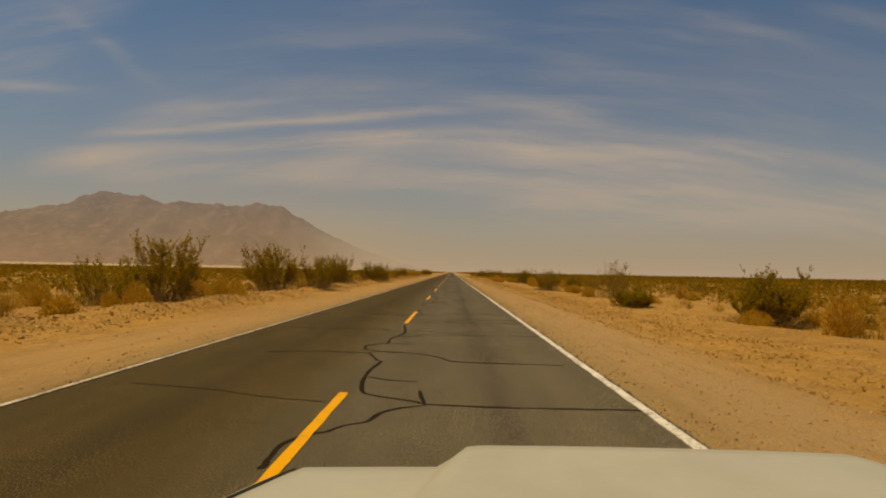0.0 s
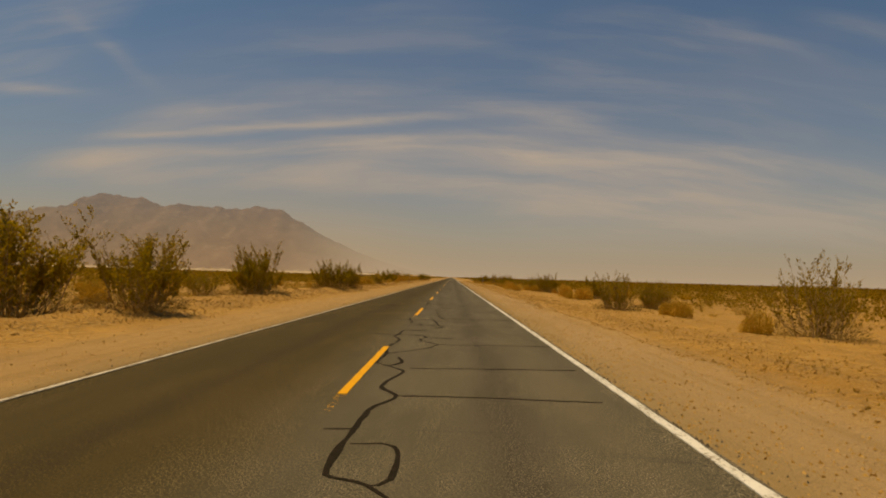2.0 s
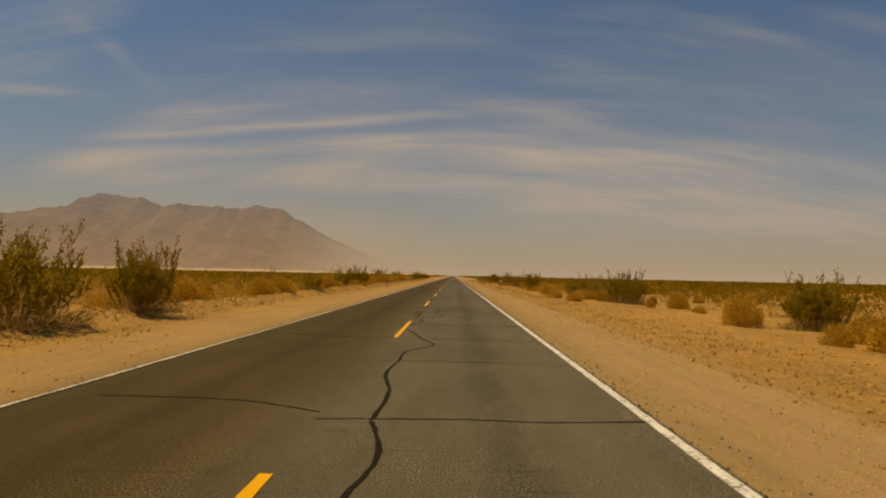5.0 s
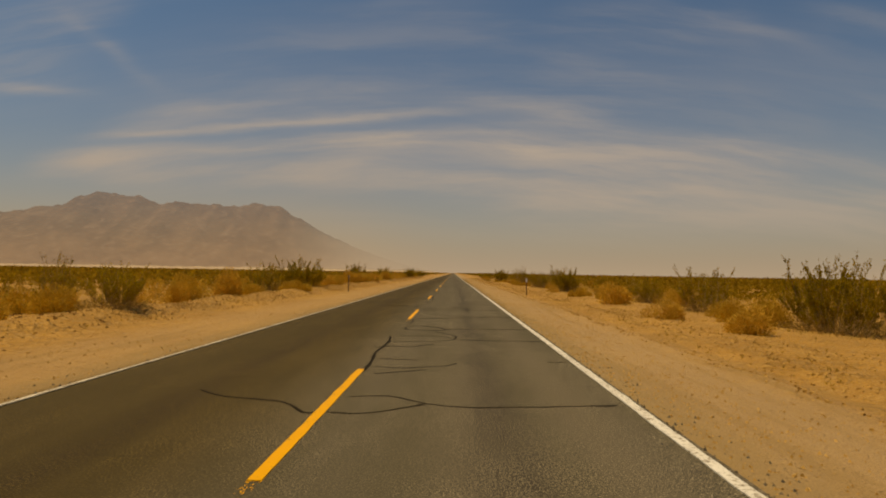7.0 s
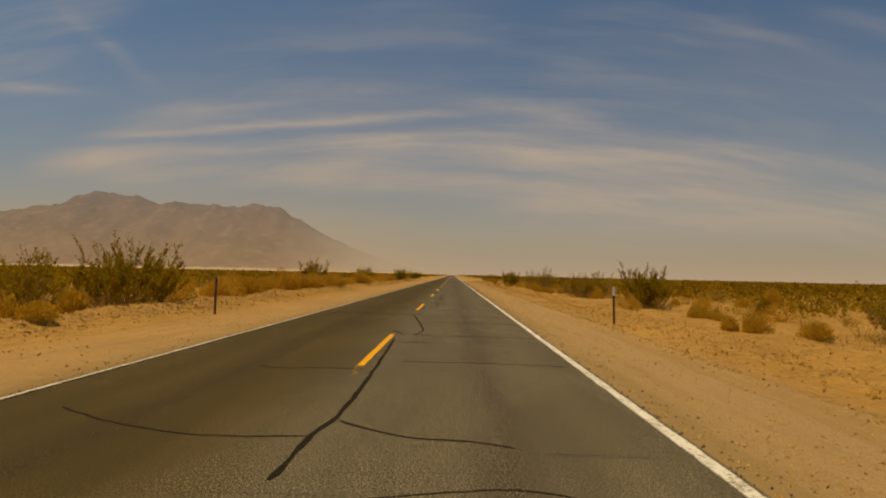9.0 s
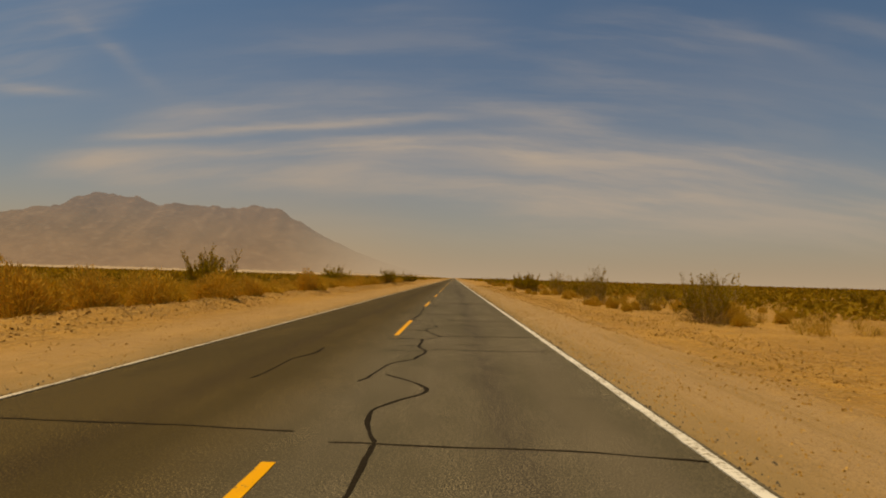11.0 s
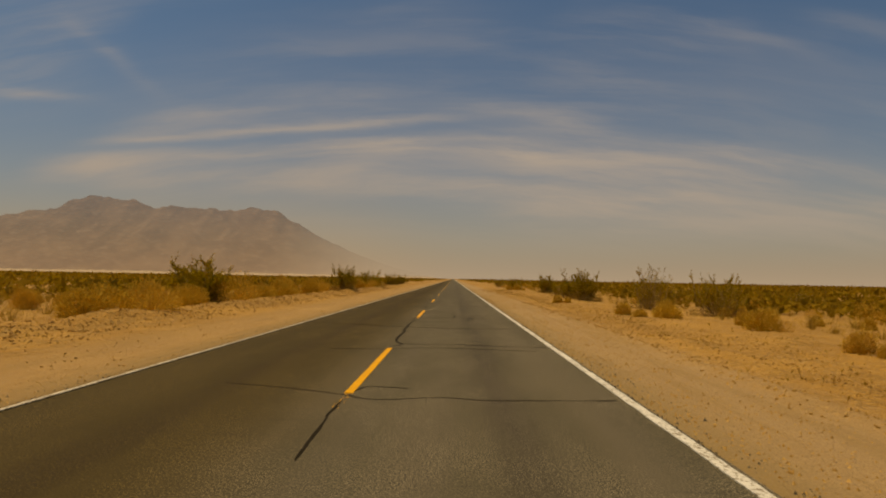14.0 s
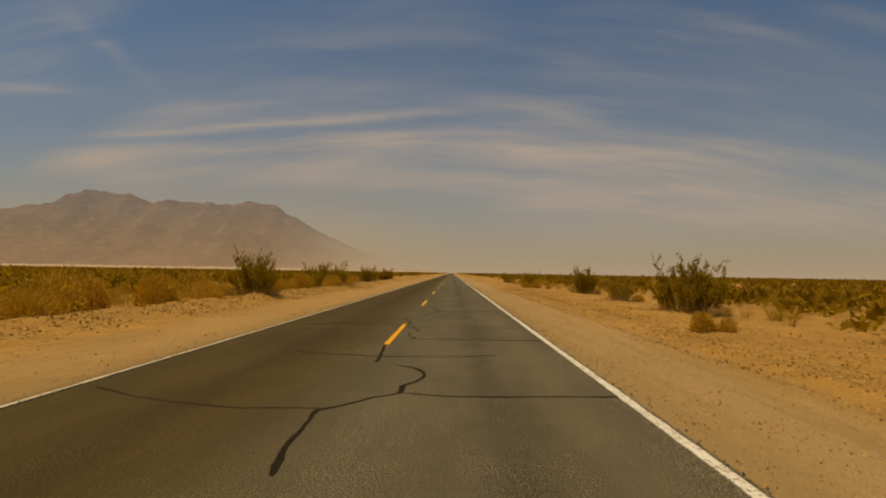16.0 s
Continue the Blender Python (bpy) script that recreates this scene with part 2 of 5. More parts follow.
def mountain_material():
    """Bare rock, made partly transparent to imitate dusty air that hides the foot more than the ridge."""
    m, s, p = material("hazy_rock", 1.0)
    x, y, z = split(p)
    s.inputs["Specular IOR Level"].default_value = 0.0
    big, small = fuzz(p, 0.004, 6.0, 0.6), fuzz(p, 0.02, 5.0, 0.6)
    c = blend(step(big, 0.38, 0.62), (0.112, 0.061, 0.037), (0.158, 0.090, 0.052))
    c = blend(calc("MULTIPLY", step(small, 0.5, 0.66), 0.40), c, (0.27, 0.175, 0.115))
    see_through = node("ShaderNodeBsdfTransparent")
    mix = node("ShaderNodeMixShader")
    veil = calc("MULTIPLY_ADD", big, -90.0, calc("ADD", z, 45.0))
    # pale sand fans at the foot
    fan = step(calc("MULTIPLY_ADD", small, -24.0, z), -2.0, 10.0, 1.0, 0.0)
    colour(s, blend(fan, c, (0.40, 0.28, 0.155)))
    # imitated haze: the rock turns transparent towards the road
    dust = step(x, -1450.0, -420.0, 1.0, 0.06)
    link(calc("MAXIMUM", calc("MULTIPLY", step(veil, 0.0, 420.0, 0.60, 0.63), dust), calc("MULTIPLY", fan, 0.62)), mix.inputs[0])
    link(see_through.outputs[0], mix.inputs[1])
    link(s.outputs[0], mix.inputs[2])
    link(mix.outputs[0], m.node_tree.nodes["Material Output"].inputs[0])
    return m


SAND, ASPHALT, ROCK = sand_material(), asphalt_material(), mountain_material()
WHITE_PAINT = paint_material("white_road_paint", (0.66, 0.60, 0.48), (0.50, 0.44, 0.33), (0.20, 0.15, 0.09), 0.66)
DULL_PAINT = paint_material("dusty_white_road_paint", (0.56, 0.47, 0.33), (0.44, 0.36, 0.24), (0.20, 0.15, 0.09), 0.62)
YELLOW_PAINT = paint_material("yellow_road_paint", (0.70, 0.31, 0.004), (0.58, 0.25, 0.004), (0.10, 0.07, 0.03), 0.76)
TAR = plain_material("crack_tar", (0.012, 0.009, 0.005), (0.024, 0.017, 0.010), 25.0, 0.95, gloss=0.03)
STEM = plain_material("grey_bark", (0.22, 0.140, 0.055), (0.42, 0.27, 0.12), 30.0)
CREOSOTE = plant_material("creosote_leaves", (0.185, 0.116, 0.006), (0.45, 0.285, 0.020), 0.55)
STRAW = plant_material("dry_stalks", (0.37, 0.195, 0.018), (0.68, 0.395, 0.058), 0.34)
RUST = plant_material("rusty_stalks", (0.39, 0.200, 0.022), (0.70, 0.390, 0.062), 0.36)
DRY_SCRUB = plant_material("dry_scrub_twigs", (0.30, 0.170, 0.022), (0.54, 0.32, 0.060), 0.4)
SCRUB = plant_material("far_scrub_leaves", (0.18, 0.100, 0.007), (0.32, 0.182, 0.016), 0.5)
STONE = plant_material("desert_stone", (0.27, 0.136, 0.030), (0.50, 0.280, 0.080), 0.0)
LITTER = plant_material("dead_twigs", (0.12, 0.066, 0.012), (0.46, 0.28, 0.070), 0.2)
CRUMB = plant_material("asphalt_crumbs", (0.045, 0.034, 0.020), (0.17, 0.125, 0.075), 0.0)
POST_BROWN = plain_material("brown_post_steel", (0.085, 0.04, 0.022), (0.15, 0.075, 0.04), 20.0, 0.6)
REFLECTOR = plain_material("white_reflector", (0.72, 0.70, 0.64), (0.80, 0.78, 0.72), 40.0, 0.35)


# ---------------------------------------------------------------- building helpers
def mesh(name, verts, faces, mat, smooth=False):
    me = bpy.data.meshes.new(name)
    me.from_pydata(verts, [], faces)
    me.materials.append(mat)
    if smooth:
        me.polygons.foreach_set("use_smooth", [True] * len(me.polygons))
    me.update()
    return me


def part(name, me, parent, label=""):
    ob = new(name, me)
    ob.parent = parent
    return tagged(ob, label=label)


def ease(t):
    t = min(1.0, max(0.0, t))
    return t * t * (3 - 2 * t)


def bump(x, y, s, k=0.0):
    return noise.noise((x * s, y * s, k))


def height(x, y):
    """The desert floor beside and under the road."""
    a = abs(x)
    if a < 3.45:
        return -0.14
    rough = 0.018 * bump(x, y, 2.3) + 0.010 * bump(x, y, 6.0, 3.0)
    if x > 0:
        h = -0.10 * ease((x - 3.8) / 3.5) - 0.32 * ease((x - 9) / 8)
        h += (0.08 + 0.07 * bump(0, y, 0.5, 7.0)) * math.exp(-((x - 5.95 - 0.22 * bump(0, y, 0.12)) / 0.22) ** 2)
        h += 0.06 * math.exp(-((x - 7.5 - 0.4 * bump(0, y, 0.1, 2.0)) / 0.5) ** 2)
        h += (0.045 * bump(x, y, 1.5, 11.0) + 0.035 * bump(x, y, 3.2, 12.0)) * ease((x - 5.6) / 0.8) * ease((10.5 - x) / 1.5)
        wild = ease((x - 6.5) / 4)
    else:
        h = -0.25 * ease((-x - 10.5) / 6)
        h += (0.27 + 0.17 * bump(0, y, 0.3, 5.0)) * math.exp(-((-x - 8.7 - 0.5 * bump(0, y, 0.1, 9.0)) / 0.75) ** 2)
        h += (0.05 * bump(x, y, 1.4, 13.0) + 0.035 * bump(x, y, 3.0, 14.0)) * ease((-x - 7.0) / 0.8) * ease((12.0 + x) / 1.5)
        wild = ease((-x - 6.5) / 4)
    h += wild * (0.11 * bump(x, y, 0.33, 1.0) + 0.06 * bump(x, y, 0.9, 2.0))
    far = ease((a - 40) / 80)
    h = h * (1 - far) - 0.38 * far
    h -= 0.14 * (1 - ease((a - 3.45) / 0.14))
    return h + rough * ease((a - 3.6) / 0.5) * (1 - far)


# ---------------------------------------------------------------- ground, road, mountain
def spread(limit, near, first, growth):
    """Coordinates from 0: even steps to near, then ever wider ones to limit."""
    out, s = [0.0], first
    while out[-1] < limit:
        if out[-1] >= near:
            s *= growth
        out.append(out[-1] + s)
    return out


def build_ground():
    side = [v for v in spread(4600, 12, 0.18, 1.16) if v > 3.4]
    xs = [-v for v in reversed(side)] + [-3.4, 0.0, 3.4] + side
    ys = [-v for v in reversed(spread(600, 14, 1.0, 1.35)[1:])] + spread(4860, 225, 0.42, 1.10)
    verts = [(x, y, height(x, y)) for y in ys for x in xs]
    n = len(xs)
    faces = [(j * n + i, j * n + i + 1, (j + 1) * n + i + 1, (j + 1) * n + i) for j in range(len(ys) - 1) for i in range(n - 1)]
    ob = new("ground", mesh("ground", verts, faces, SAND, True))
    tagged(ob, "pale orange desert sand, rutted and stony beside the road", "ground", kind="structure")


def build_road():
    ys = [-30 + 0.5 * i for i in range(600)] + [270 + 8 * 1.12 ** i for i in range(52)]
    verts, faces = [], []
    for y in ys:
        w = [3.62 + 0.04 * bump(s, y, 0.9, 4.0) + 0.025 * bump(s, y, 3.1, 4.0) for s in (-5, 5)]
        verts += [(-w[0], y, -0.12), (-w[0] + 0.02, y, -0.01), (-3.0, y, 0.0), (3.0, y, 0.0), (w[1] - 0.02, y, -0.01), (w[1], y, -0.12)]
    for j in range(len(ys) - 1):
        for i in range(5):
            a = j * 6 + i
            faces.append((a, a + 1, a + 7, a + 6))
    road = new("road", mesh("road", verts, faces, ASPHALT))
    return tagged(road, "two-lane cracked grey asphalt road through sand", "road", kind="structure")


def stripe(name, road, x0, x1, y0, y1, mat, ragged, seg=0.25, label="", flakes=0):
    """A thick painted stripe with worn edges, laid over the sealed cracks."""
    count = max(2, int((y1 - y0) / seg) + 1)
    verts, faces = [], []
    for j in range(count):
        y = y0 + (y1 - y0) * j / (count - 1)
        a = x0 + ragged * bump(x0, y, 2.7) + 0.5 * ragged * bump(x0, y, 9.0)
        b = x1 + ragged * bump(x1, y, 2.7, 5.0) + 0.5 * ragged * bump(x1, y, 9.0, 5.0)
        verts += [(a, y, -0.004), (a, y, 0.007), (b, y, 0.007), (b, y, -0.004)]
    for j in range(count - 1):
        for i in range(3):
            k = 4 * j + i
            faces.append((k, k + 1, k + 5, k + 4))
    faces += [(3, 2, 1, 0), tuple(4 * count - 4 + i for i in range(4))]
    # flakes of paint left where the near end has worn away
    g = random.Random(int(y0 * 10))
    for j in range(flakes):
        f, r, n = g.random() ** 1.6, g.uniform(0.003, 0.009), len(verts)
        cx, cy = g.uniform(x0, x1), y0 - 0.9 * f
        for k in range(4):
            a = k * 1.5708 + g.uniform(-0.5, 0.5)
            verts.append((cx + r * math.cos(a), cy + 2.2 * r * math.sin(a), 0.005))
        faces.append((n, n + 1, n + 2, n + 3))
    return part(name, mesh(name, verts, faces, mat), road, label)


build_ground()
ROAD = build_road()
DASH, CYCLE, DASH_END = 4.85, 14.68, 7.18
stripe("edge_line", ROAD, 3.405, 3.52, -30, 330, WHITE_PAINT, 0.016, 0.25, "worn white edge line")
stripe("edge_line", ROAD, -3.535, -3.465, -30, 330, DULL_PAINT, 0.010, 0.25, "worn white edge line")
stripe("edge_line", ROAD, 3.405, 3.52, 330, 2400, WHITE_PAINT, 0.0, 60, "worn white edge line")
stripe("edge_line", ROAD, -3.535, -3.465, 330, 2400, DULL_PAINT, 0.0, 60, "worn white edge line")
for k in range(-2, 46):
    end = DASH_END + k * CYCLE
    stripe("centre_dash", ROAD, -0.095, 0.015, end - DASH, end, YELLOW_PAINT, 0.010, 0.2, flakes=60)


def build_mountain():
    """A bare ridge: its crest falls to the plain towards the road."""
    crest = ((-1500, 40), (-1250, 75), (-1050, 95), (-900, 80), (-776, 94), (-718, 104), (-679, 108), (-650, 122), (-616, 132), (-577, 127),
             (-537, 122), (-508, 111), (-483, 116), (-444, 113), (-386, 109), (-337, 114), (-298, 109), (-258, 85), (-219, 64),
             (-170, 42), (-131, 28), (-95, 17), (-60, 8), (-30, 2), (-15, 0))
    depth = 4800.0
    xs, zs = [c[0] for c in crest], [c[1] for c in crest]
    cols, rows = 420, 34
    verts, faces = [], []
    for j in range(rows):
        f = j / (rows - 1)
        y = depth - 900 * (1 - f)
        for i in range(cols):
            u = xs[0] + (xs[-1] - xs[0]) * i / (cols - 1)
            top = float(np.interp(u, xs, zs))
            x = u * (depth - 98) / 1000
            peak = top * (depth - 98) / 1000 * (1 + 0.035 * bump(u, 0, 0.045) + 0.02 * bump(u, 0, 0.12, 3.0))
            gully = noise.fractal((x * 0.0045, y * 0.0022, 0.0), 1.0, 2.1, 5)
            z = peak * (f ** 1.35) * (1 + 0.20 * gully * (1 - f) * 2 * f + 0.06 * gully * (1 - f))
            verts.append((x, y, max(-2.0, z - 1.5)))
    faces = [(j * cols + i, j * cols + i + 1, (j + 1) * cols + i + 1, (j + 1) * cols + i) for j in range(rows - 1) for i in range(cols - 1)]
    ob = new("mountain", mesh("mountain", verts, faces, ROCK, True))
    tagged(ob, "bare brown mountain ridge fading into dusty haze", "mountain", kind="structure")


build_mountain()


# ---------------------------------------------------------------- plants
def tube(verts, faces, path, r0, r1):
    """A thin three-sided stalk along path."""
    base, last = len(verts), len(path) - 1
    for i, p in enumerate(path):
        r = r0 + (r1 - r0) * i / last
        for k in range(3):
            a = k * 2.094
            verts.append((p[0] + r * math.cos(a), p[1] + r * math.sin(a), p[2]))
    for i in range(last):
        for k in range(3):
            a, b = base + 3 * i + k, base + 3 * i + (k + 1) % 3
            faces.append((a, b, b + 3, a + 3))


def spray_leaf(rng, verts, faces, p, way_up, size):
    """A slim leaf pair at p that leans along its twig."""
    d = (way_up + Vector((rng.gauss(0, 0.45), rng.gauss(0, 0.45), rng.gauss(0.1, 0.35)))).normalized()
    s = d.cross(Vector((rng.gauss(0, 1), rng.gauss(0, 1), rng.gauss(0, 0.6)))).normalized() * size * rng.uniform(0.17, 0.30)
    e = d * size * rng.uniform(0.8, 1.3)
    p, n = Vector(p), len(verts)
    verts.extend((p, p + e * 0.45 + s, p + e, p + e * 0.55 - s))
    faces.append((n, n + 1, n + 2, n + 3))


def creosote_meshes(seed, width, tall, stems, leafy):
    """Stalks fanning out of one crown, upright leafy plumes on their upper part, dead twigs about the foot."""
    rng = random.Random(seed)
    sv_, sf, lv, lf, dv, df = [], [], [], [], [], []
    for i in range(stems):
        turn = rng.uniform(0, 6.283)
        out = 0.5 * width * rng.uniform(0.0, 1.0) ** 0.65
        top = tall * (1.0 - 0.45 * (2 * out / width) ** 2) * rng.uniform(0.60, 0.93)
        if rng.random() < 0.16:
            top = tall * rng.uniform(0.90, 1.06)
        ox, oy = math.cos(turn), math.sin(turn)
        b = min(out, rng.uniform(0.02, 0.26) * width)
        bend, wob = rng.uniform(0.5, 0.9), rng.uniform(-0.3, 0.3)
        path = []
        for k in range(6):
            f = k / 5
            r = b + (out - b) * (f ** bend) + 0.03 * rng.gauss(0, 1) * (k > 0)
            path.append((ox * r - oy * wob * f * f, oy * r + ox * wob * f * f, -0.06 + (top + 0.06) * f))
        tube(sv_, sf, path, 0.016 * rng.uniform(0.7, 1.2), 0.004)
        low = rng.choice((0.08, 0.2, 0.35, 0.5))
        for k in range(rng.randint(8, 13)):
            f = rng.uniform(low, 1.0)
            i0 = min(4, int(f * 5))
            g = f * 5 - i0
            p0 = [path[i0][c] * (1 - g) + path[i0 + 1][c] * g for c in range(3)]
            a = turn + rng.gauss(0, 1.1)
            length = rng.uniform(0.20, 0.55) * (0.7 + 0.2 * tall)
            rise = rng.uniform(0.55, 1.1)
            tip = (p0[0] + math.cos(a) * length * 0.42, p0[1] + math.sin(a) * length * 0.42, p0[2] + length * rise)
            up = (Vector(tip) - Vector(p0)).normalized()
            tube(sv_, sf, [p0, tip], 0.005, 0.002)
            for q in range(int(1.35 * leafy * rng.uniform(0.5, 1.5))):
                h = rng.uniform(0.10, 1.08)
                at = [p0[c] + (tip[c] - p0[c]) * h + rng.gauss(0, 0.026) for c in range(3)]
                spray_leaf(rng, lv, lf, at, up, rng.uniform(0.045, 0.105))
        # dead twigs round the foot
        for k in range(40):
            a, d = rng.uniform(0, 6.283), 0.52 * width * rng.random() ** 0.7
            z0 = tall * 0.42 * rng.random() ** 1.5 * (1.15 - d / (0.6 * width))
            p = Vector((d * math.cos(a), d * math.sin(a), z0 - 0.03))
            e = Vector((math.cos(a) + rng.gauss(0, 0.7), math.sin(a) + rng.gauss(0, 0.7), rng.uniform(0.1, 1.6))).normalized() * rng.uniform(0.10, 0.34)
            side = e.cross(Vector((rng.gauss(0, 1), rng.gauss(0, 1), rng.gauss(0, 1)))).normalized() * rng.uniform(0.005, 0.011)
            n = len(dv)
            dv.extend((p - side, p + side, p + e))
            df.append((n, n + 1, n + 2))
    return mesh("woody_frame", sv_, sf, STEM), mesh("foliage", lv, lf, CREOSOTE), mesh("dry_skirt", dv, df, LITTER)


def creosote(seed, width, tall, stems, leafy):
    bush = new("creosote_bush")
    branches, foliage, dead = creosote_meshes(seed, width, tall, stems, leafy)
    part("woody_frame", branches, bush, "thin grey-brown stalks")
    part("foliage", foliage, bush, "small olive leaves")
    part("dry_skirt", dead, bush, "dry brown twigs round the foot")
    return bush


def shrub_mesh(seed, width, tall, blades, mat, fine=0.014):
    """A lumpy dome of fine dry twigs on thin stalks."""
    rng = random.Random(seed)
    verts, faces = [], []
    lumps = [(rng.uniform(0, 6.283), rng.uniform(0.1, 1.3), rng.uniform(0.08, 0.20)) for _ in range(8)]

    def shell(turn, rise):
        """How far the dome reaches in a direction, with its lumps."""
        r = 0.74
        for a, e, k in lumps:
            d = math.cos(rise) * math.cos(e) * math.cos(turn - a) + math.sin(rise) * math.sin(e)
            r += k * max(0.0, d) ** 8
        return r

    for i in range(blades // 2):
        turn, rise = rng.uniform(0, 6.283), math.asin(rng.uniform(0.15, 1.0))
        r = shell(turn, rise) * rng.uniform(0.8, 1.06)
        x, y, z = 0.5 * width * r * math.cos(rise) * math.cos(turn), 0.5 * width * r * math.cos(rise) * math.sin(turn), tall * r * math.sin(rise)
        side, n = rng.uniform(0, 3.14), len(verts)
        wx, wy = fine * 0.7 * math.cos(side), fine * 0.7 * math.sin(side)
        verts += [(0.2 * x - wx, 0.2 * y - wy, -0.04), (0.2 * x + wx, 0.2 * y + wy, -0.04), (x, y, z)]
        faces.append((n, n + 1, n + 2))
    for i in range(blades * 5):
        turn, rise = rng.uniform(0, 6.283), math.asin(rng.uniform(0.02, 1.0))
        r = shell(turn, rise) * rng.uniform(0.35, 1.03) ** 0.5
        p = Vector((0.5 * width * r * math.cos(rise) * math.cos(turn), 0.5 * width * r * math.cos(rise) * math.sin(turn), tall * r * math.sin(rise)))
        d = (p.normalized() + Vector((rng.gauss(0, 0.5), rng.gauss(0, 0.5), rng.gauss(0.35, 0.4)))).normalized() * rng.uniform(0.05, 0.13)
        side = d.cross(Vector((rng.gauss(0, 1), rng.gauss(0, 1), rng.gauss(0, 1)))).normalized() * fine * rng.uniform(0.5, 1.2)
        n = len(verts)
        verts += [p - side, p + side, p + d]
        faces.append((n, n + 1, n + 2))
    return mesh("dry_shrub", verts, faces, mat)


# creosote kinds: full, broad, slender and nearly bare
KINDS = {}
for key, args in (("full", (11, 3.2, 2.6, 75, 20)), ("tall", (12, 3.0, 3.1, 66, 18)), ("broad", (13, 4.2, 2.4, 90, 17)), ("round", (14, 2.6, 2.1, 70, 22)),
                  ("thin", (15, 2.8, 2.7, 46, 8)), ("bare", (16, 2.6, 2.8, 34, 5)), ("low", (17, 2.2, 1.05, 70, 20)), ("sparse", (18, 3.2, 2.2, 55, 11))):
    first = creosote(*args)
    co = np.array([v.co for o in first.children for v in o.data.vertices])
    reach = 2 * np.percentile(np.hypot(co[:, 0], co[:, 1]), 97)
    KINDS[key] = (reach, np.percentile(co[:, 2], 99.6), first)
LOOKS = {"full": "dense dark olive creosote bush with wispy top", "tall": "tall dark olive creosote bush with upright sprays",
         "broad": "broad sprawling olive creosote bush on sand", "round": "compact rounded dark green creosote bush",
         "thin": "slender open creosote bush with thin grey stalks", "bare": "nearly leafless spindly creosote bush",
         "low": "low dark green desert bush on sand", "sparse": "sparse olive creosote bush with gaps"}
USED, BUSHES = set(), []


def plant(key, x, y, width, tall, turn):
    """One bush of a kind at (x, y), at its own width and height."""
    wide, high, first = KINDS[key]
    s, z = 0.94 * width / wide, 0.93 * tall / high
    m = Matrix.LocRotScale((x, y, height(x, y) - 0.02), Euler((0, 0, radians(turn))), None)
    ob = first if key not in USED else copy_thing(first, m)
    USED.add(key)
    BUSHES.append((x, y, width))
    ob.matrix_basis = m @ Matrix.Diagonal((s, s, z, 1))
    return tagged(ob, LOOKS[key], "bush", "creosote bushes along the road")


for key, x, y, width, tall, turn in (
        # right of the road
        ("round", 13.7, 23.2, 3.0, 2.3, 20), ("low", 10.8, 31.2, 2.2, 1.05, 70), ("thin", 13.5, 44.5, 3.0, 3.0, 10),
        ("sparse", 10.8, 58.6, 2.7, 2.2, 140), ("sparse", 14.5, 63.8, 1.9, 2.0, 220), ("full", 15.9, 85.2, 2.8, 2.4, 60),
        ("broad", 14.6, 106.8, 3.6, 2.7, 0), ("sparse", 14.8, 117.8, 3.2, 2.5, 45), ("sparse", 15.1, 127.9, 3.1, 2.0, 100),
        ("full", 12.3, 144.4, 3.1, 2.5, 200), ("sparse", 12.2, 160.4, 2.2, 2.2, 30),
        ("thin", 15.4, 167.3, 3.9, 2.6, 250), ("thin", 12.2, 180.1, 2.2, 2.9, 15), ("full", 12.6, 223.7, 3.6, 2.8, 120),
        ("thin", 14.9, 211.5, 3.2, 3.1, 190), ("sparse", 16.5, 204.8, 3.6, 2.6, 75), ("round", 14.4, 253.5, 2.8, 2.7, 300),
        ("thin", 13.2, 172.0, 1.3, 1.3, 20), ("sparse", 20.5, 190.0, 3.0, 2.0, 10), ("thin", 19.0, 75.0, 2.6, 2.0, 310),
        ("sparse", 13.5, 238.0, 2.4, 1.9, 70), ("full", 13.0, 282.0, 3.0, 2.2, 20), ("sparse", 12.0, 305.0, 3.0, 2.0, 50),
        # left of the road
        ("sparse", -12.7, 22.9, 3.4, 2.1, 10), ("tall", -10.7, 24.3, 3.4, 3.0, 140), ("tall", -11.3, 41.2, 4.4, 3.4, 60),
        ("tall", -8.4, 42.6, 3.0, 2.5, 220), ("full", -9.8, 57.7, 3.2, 3.0, 30), ("broad", -8.9, 74.6, 3.6, 2.5, 100),
        ("full", -8.2, 79.5, 2.2, 2.3, 70), ("broad", -10.8, 132.4, 4.2, 2.6, 250), ("sparse", -12.4, 129.4, 3.0, 2.3, 160),
        ("thin", -13.0, 107.3, 1.6, 2.2, 90), ("full", -12.0, 166.8, 3.2, 2.7, 330), ("round", -12.3, 202.3, 3.7, 2.5, 20),
        ("full", -15.5, 212.6, 1.9, 2.1, 110), ("full", -9.0, 226.0, 2.8, 2.4, 200), ("broad", -10.4, 249.8, 5.5, 2.4, 15),
        ("sparse", -13.8, 176.0, 2.2, 1.7, 40), ("full", -9.5, 271.0, 2.6, 2.2, 80), ("round", -10.0, 296.0, 3.0, 2.2, 130),
        ("sparse", -9.0, 104.0, 2.0, 1.4, 0), ("sparse", -15.0, 63.0, 2.6, 1.9, 200)):
    plant(key, x, y, width, tall, turn)

# more of them out on the plain
rng = random.Random(41)
for i in range(26):
    side = 1 if i % 3 else -1
    x, y = side * rng.uniform(18.5, 48.0), rng.uniform(30, 300)
    plant(rng.choice(("thin", "sparse", "thin", "bare")), x, y, rng.uniform(1.6, 3.0), rng.uniform(1.1, 1.9), rng.uniform(0, 360))

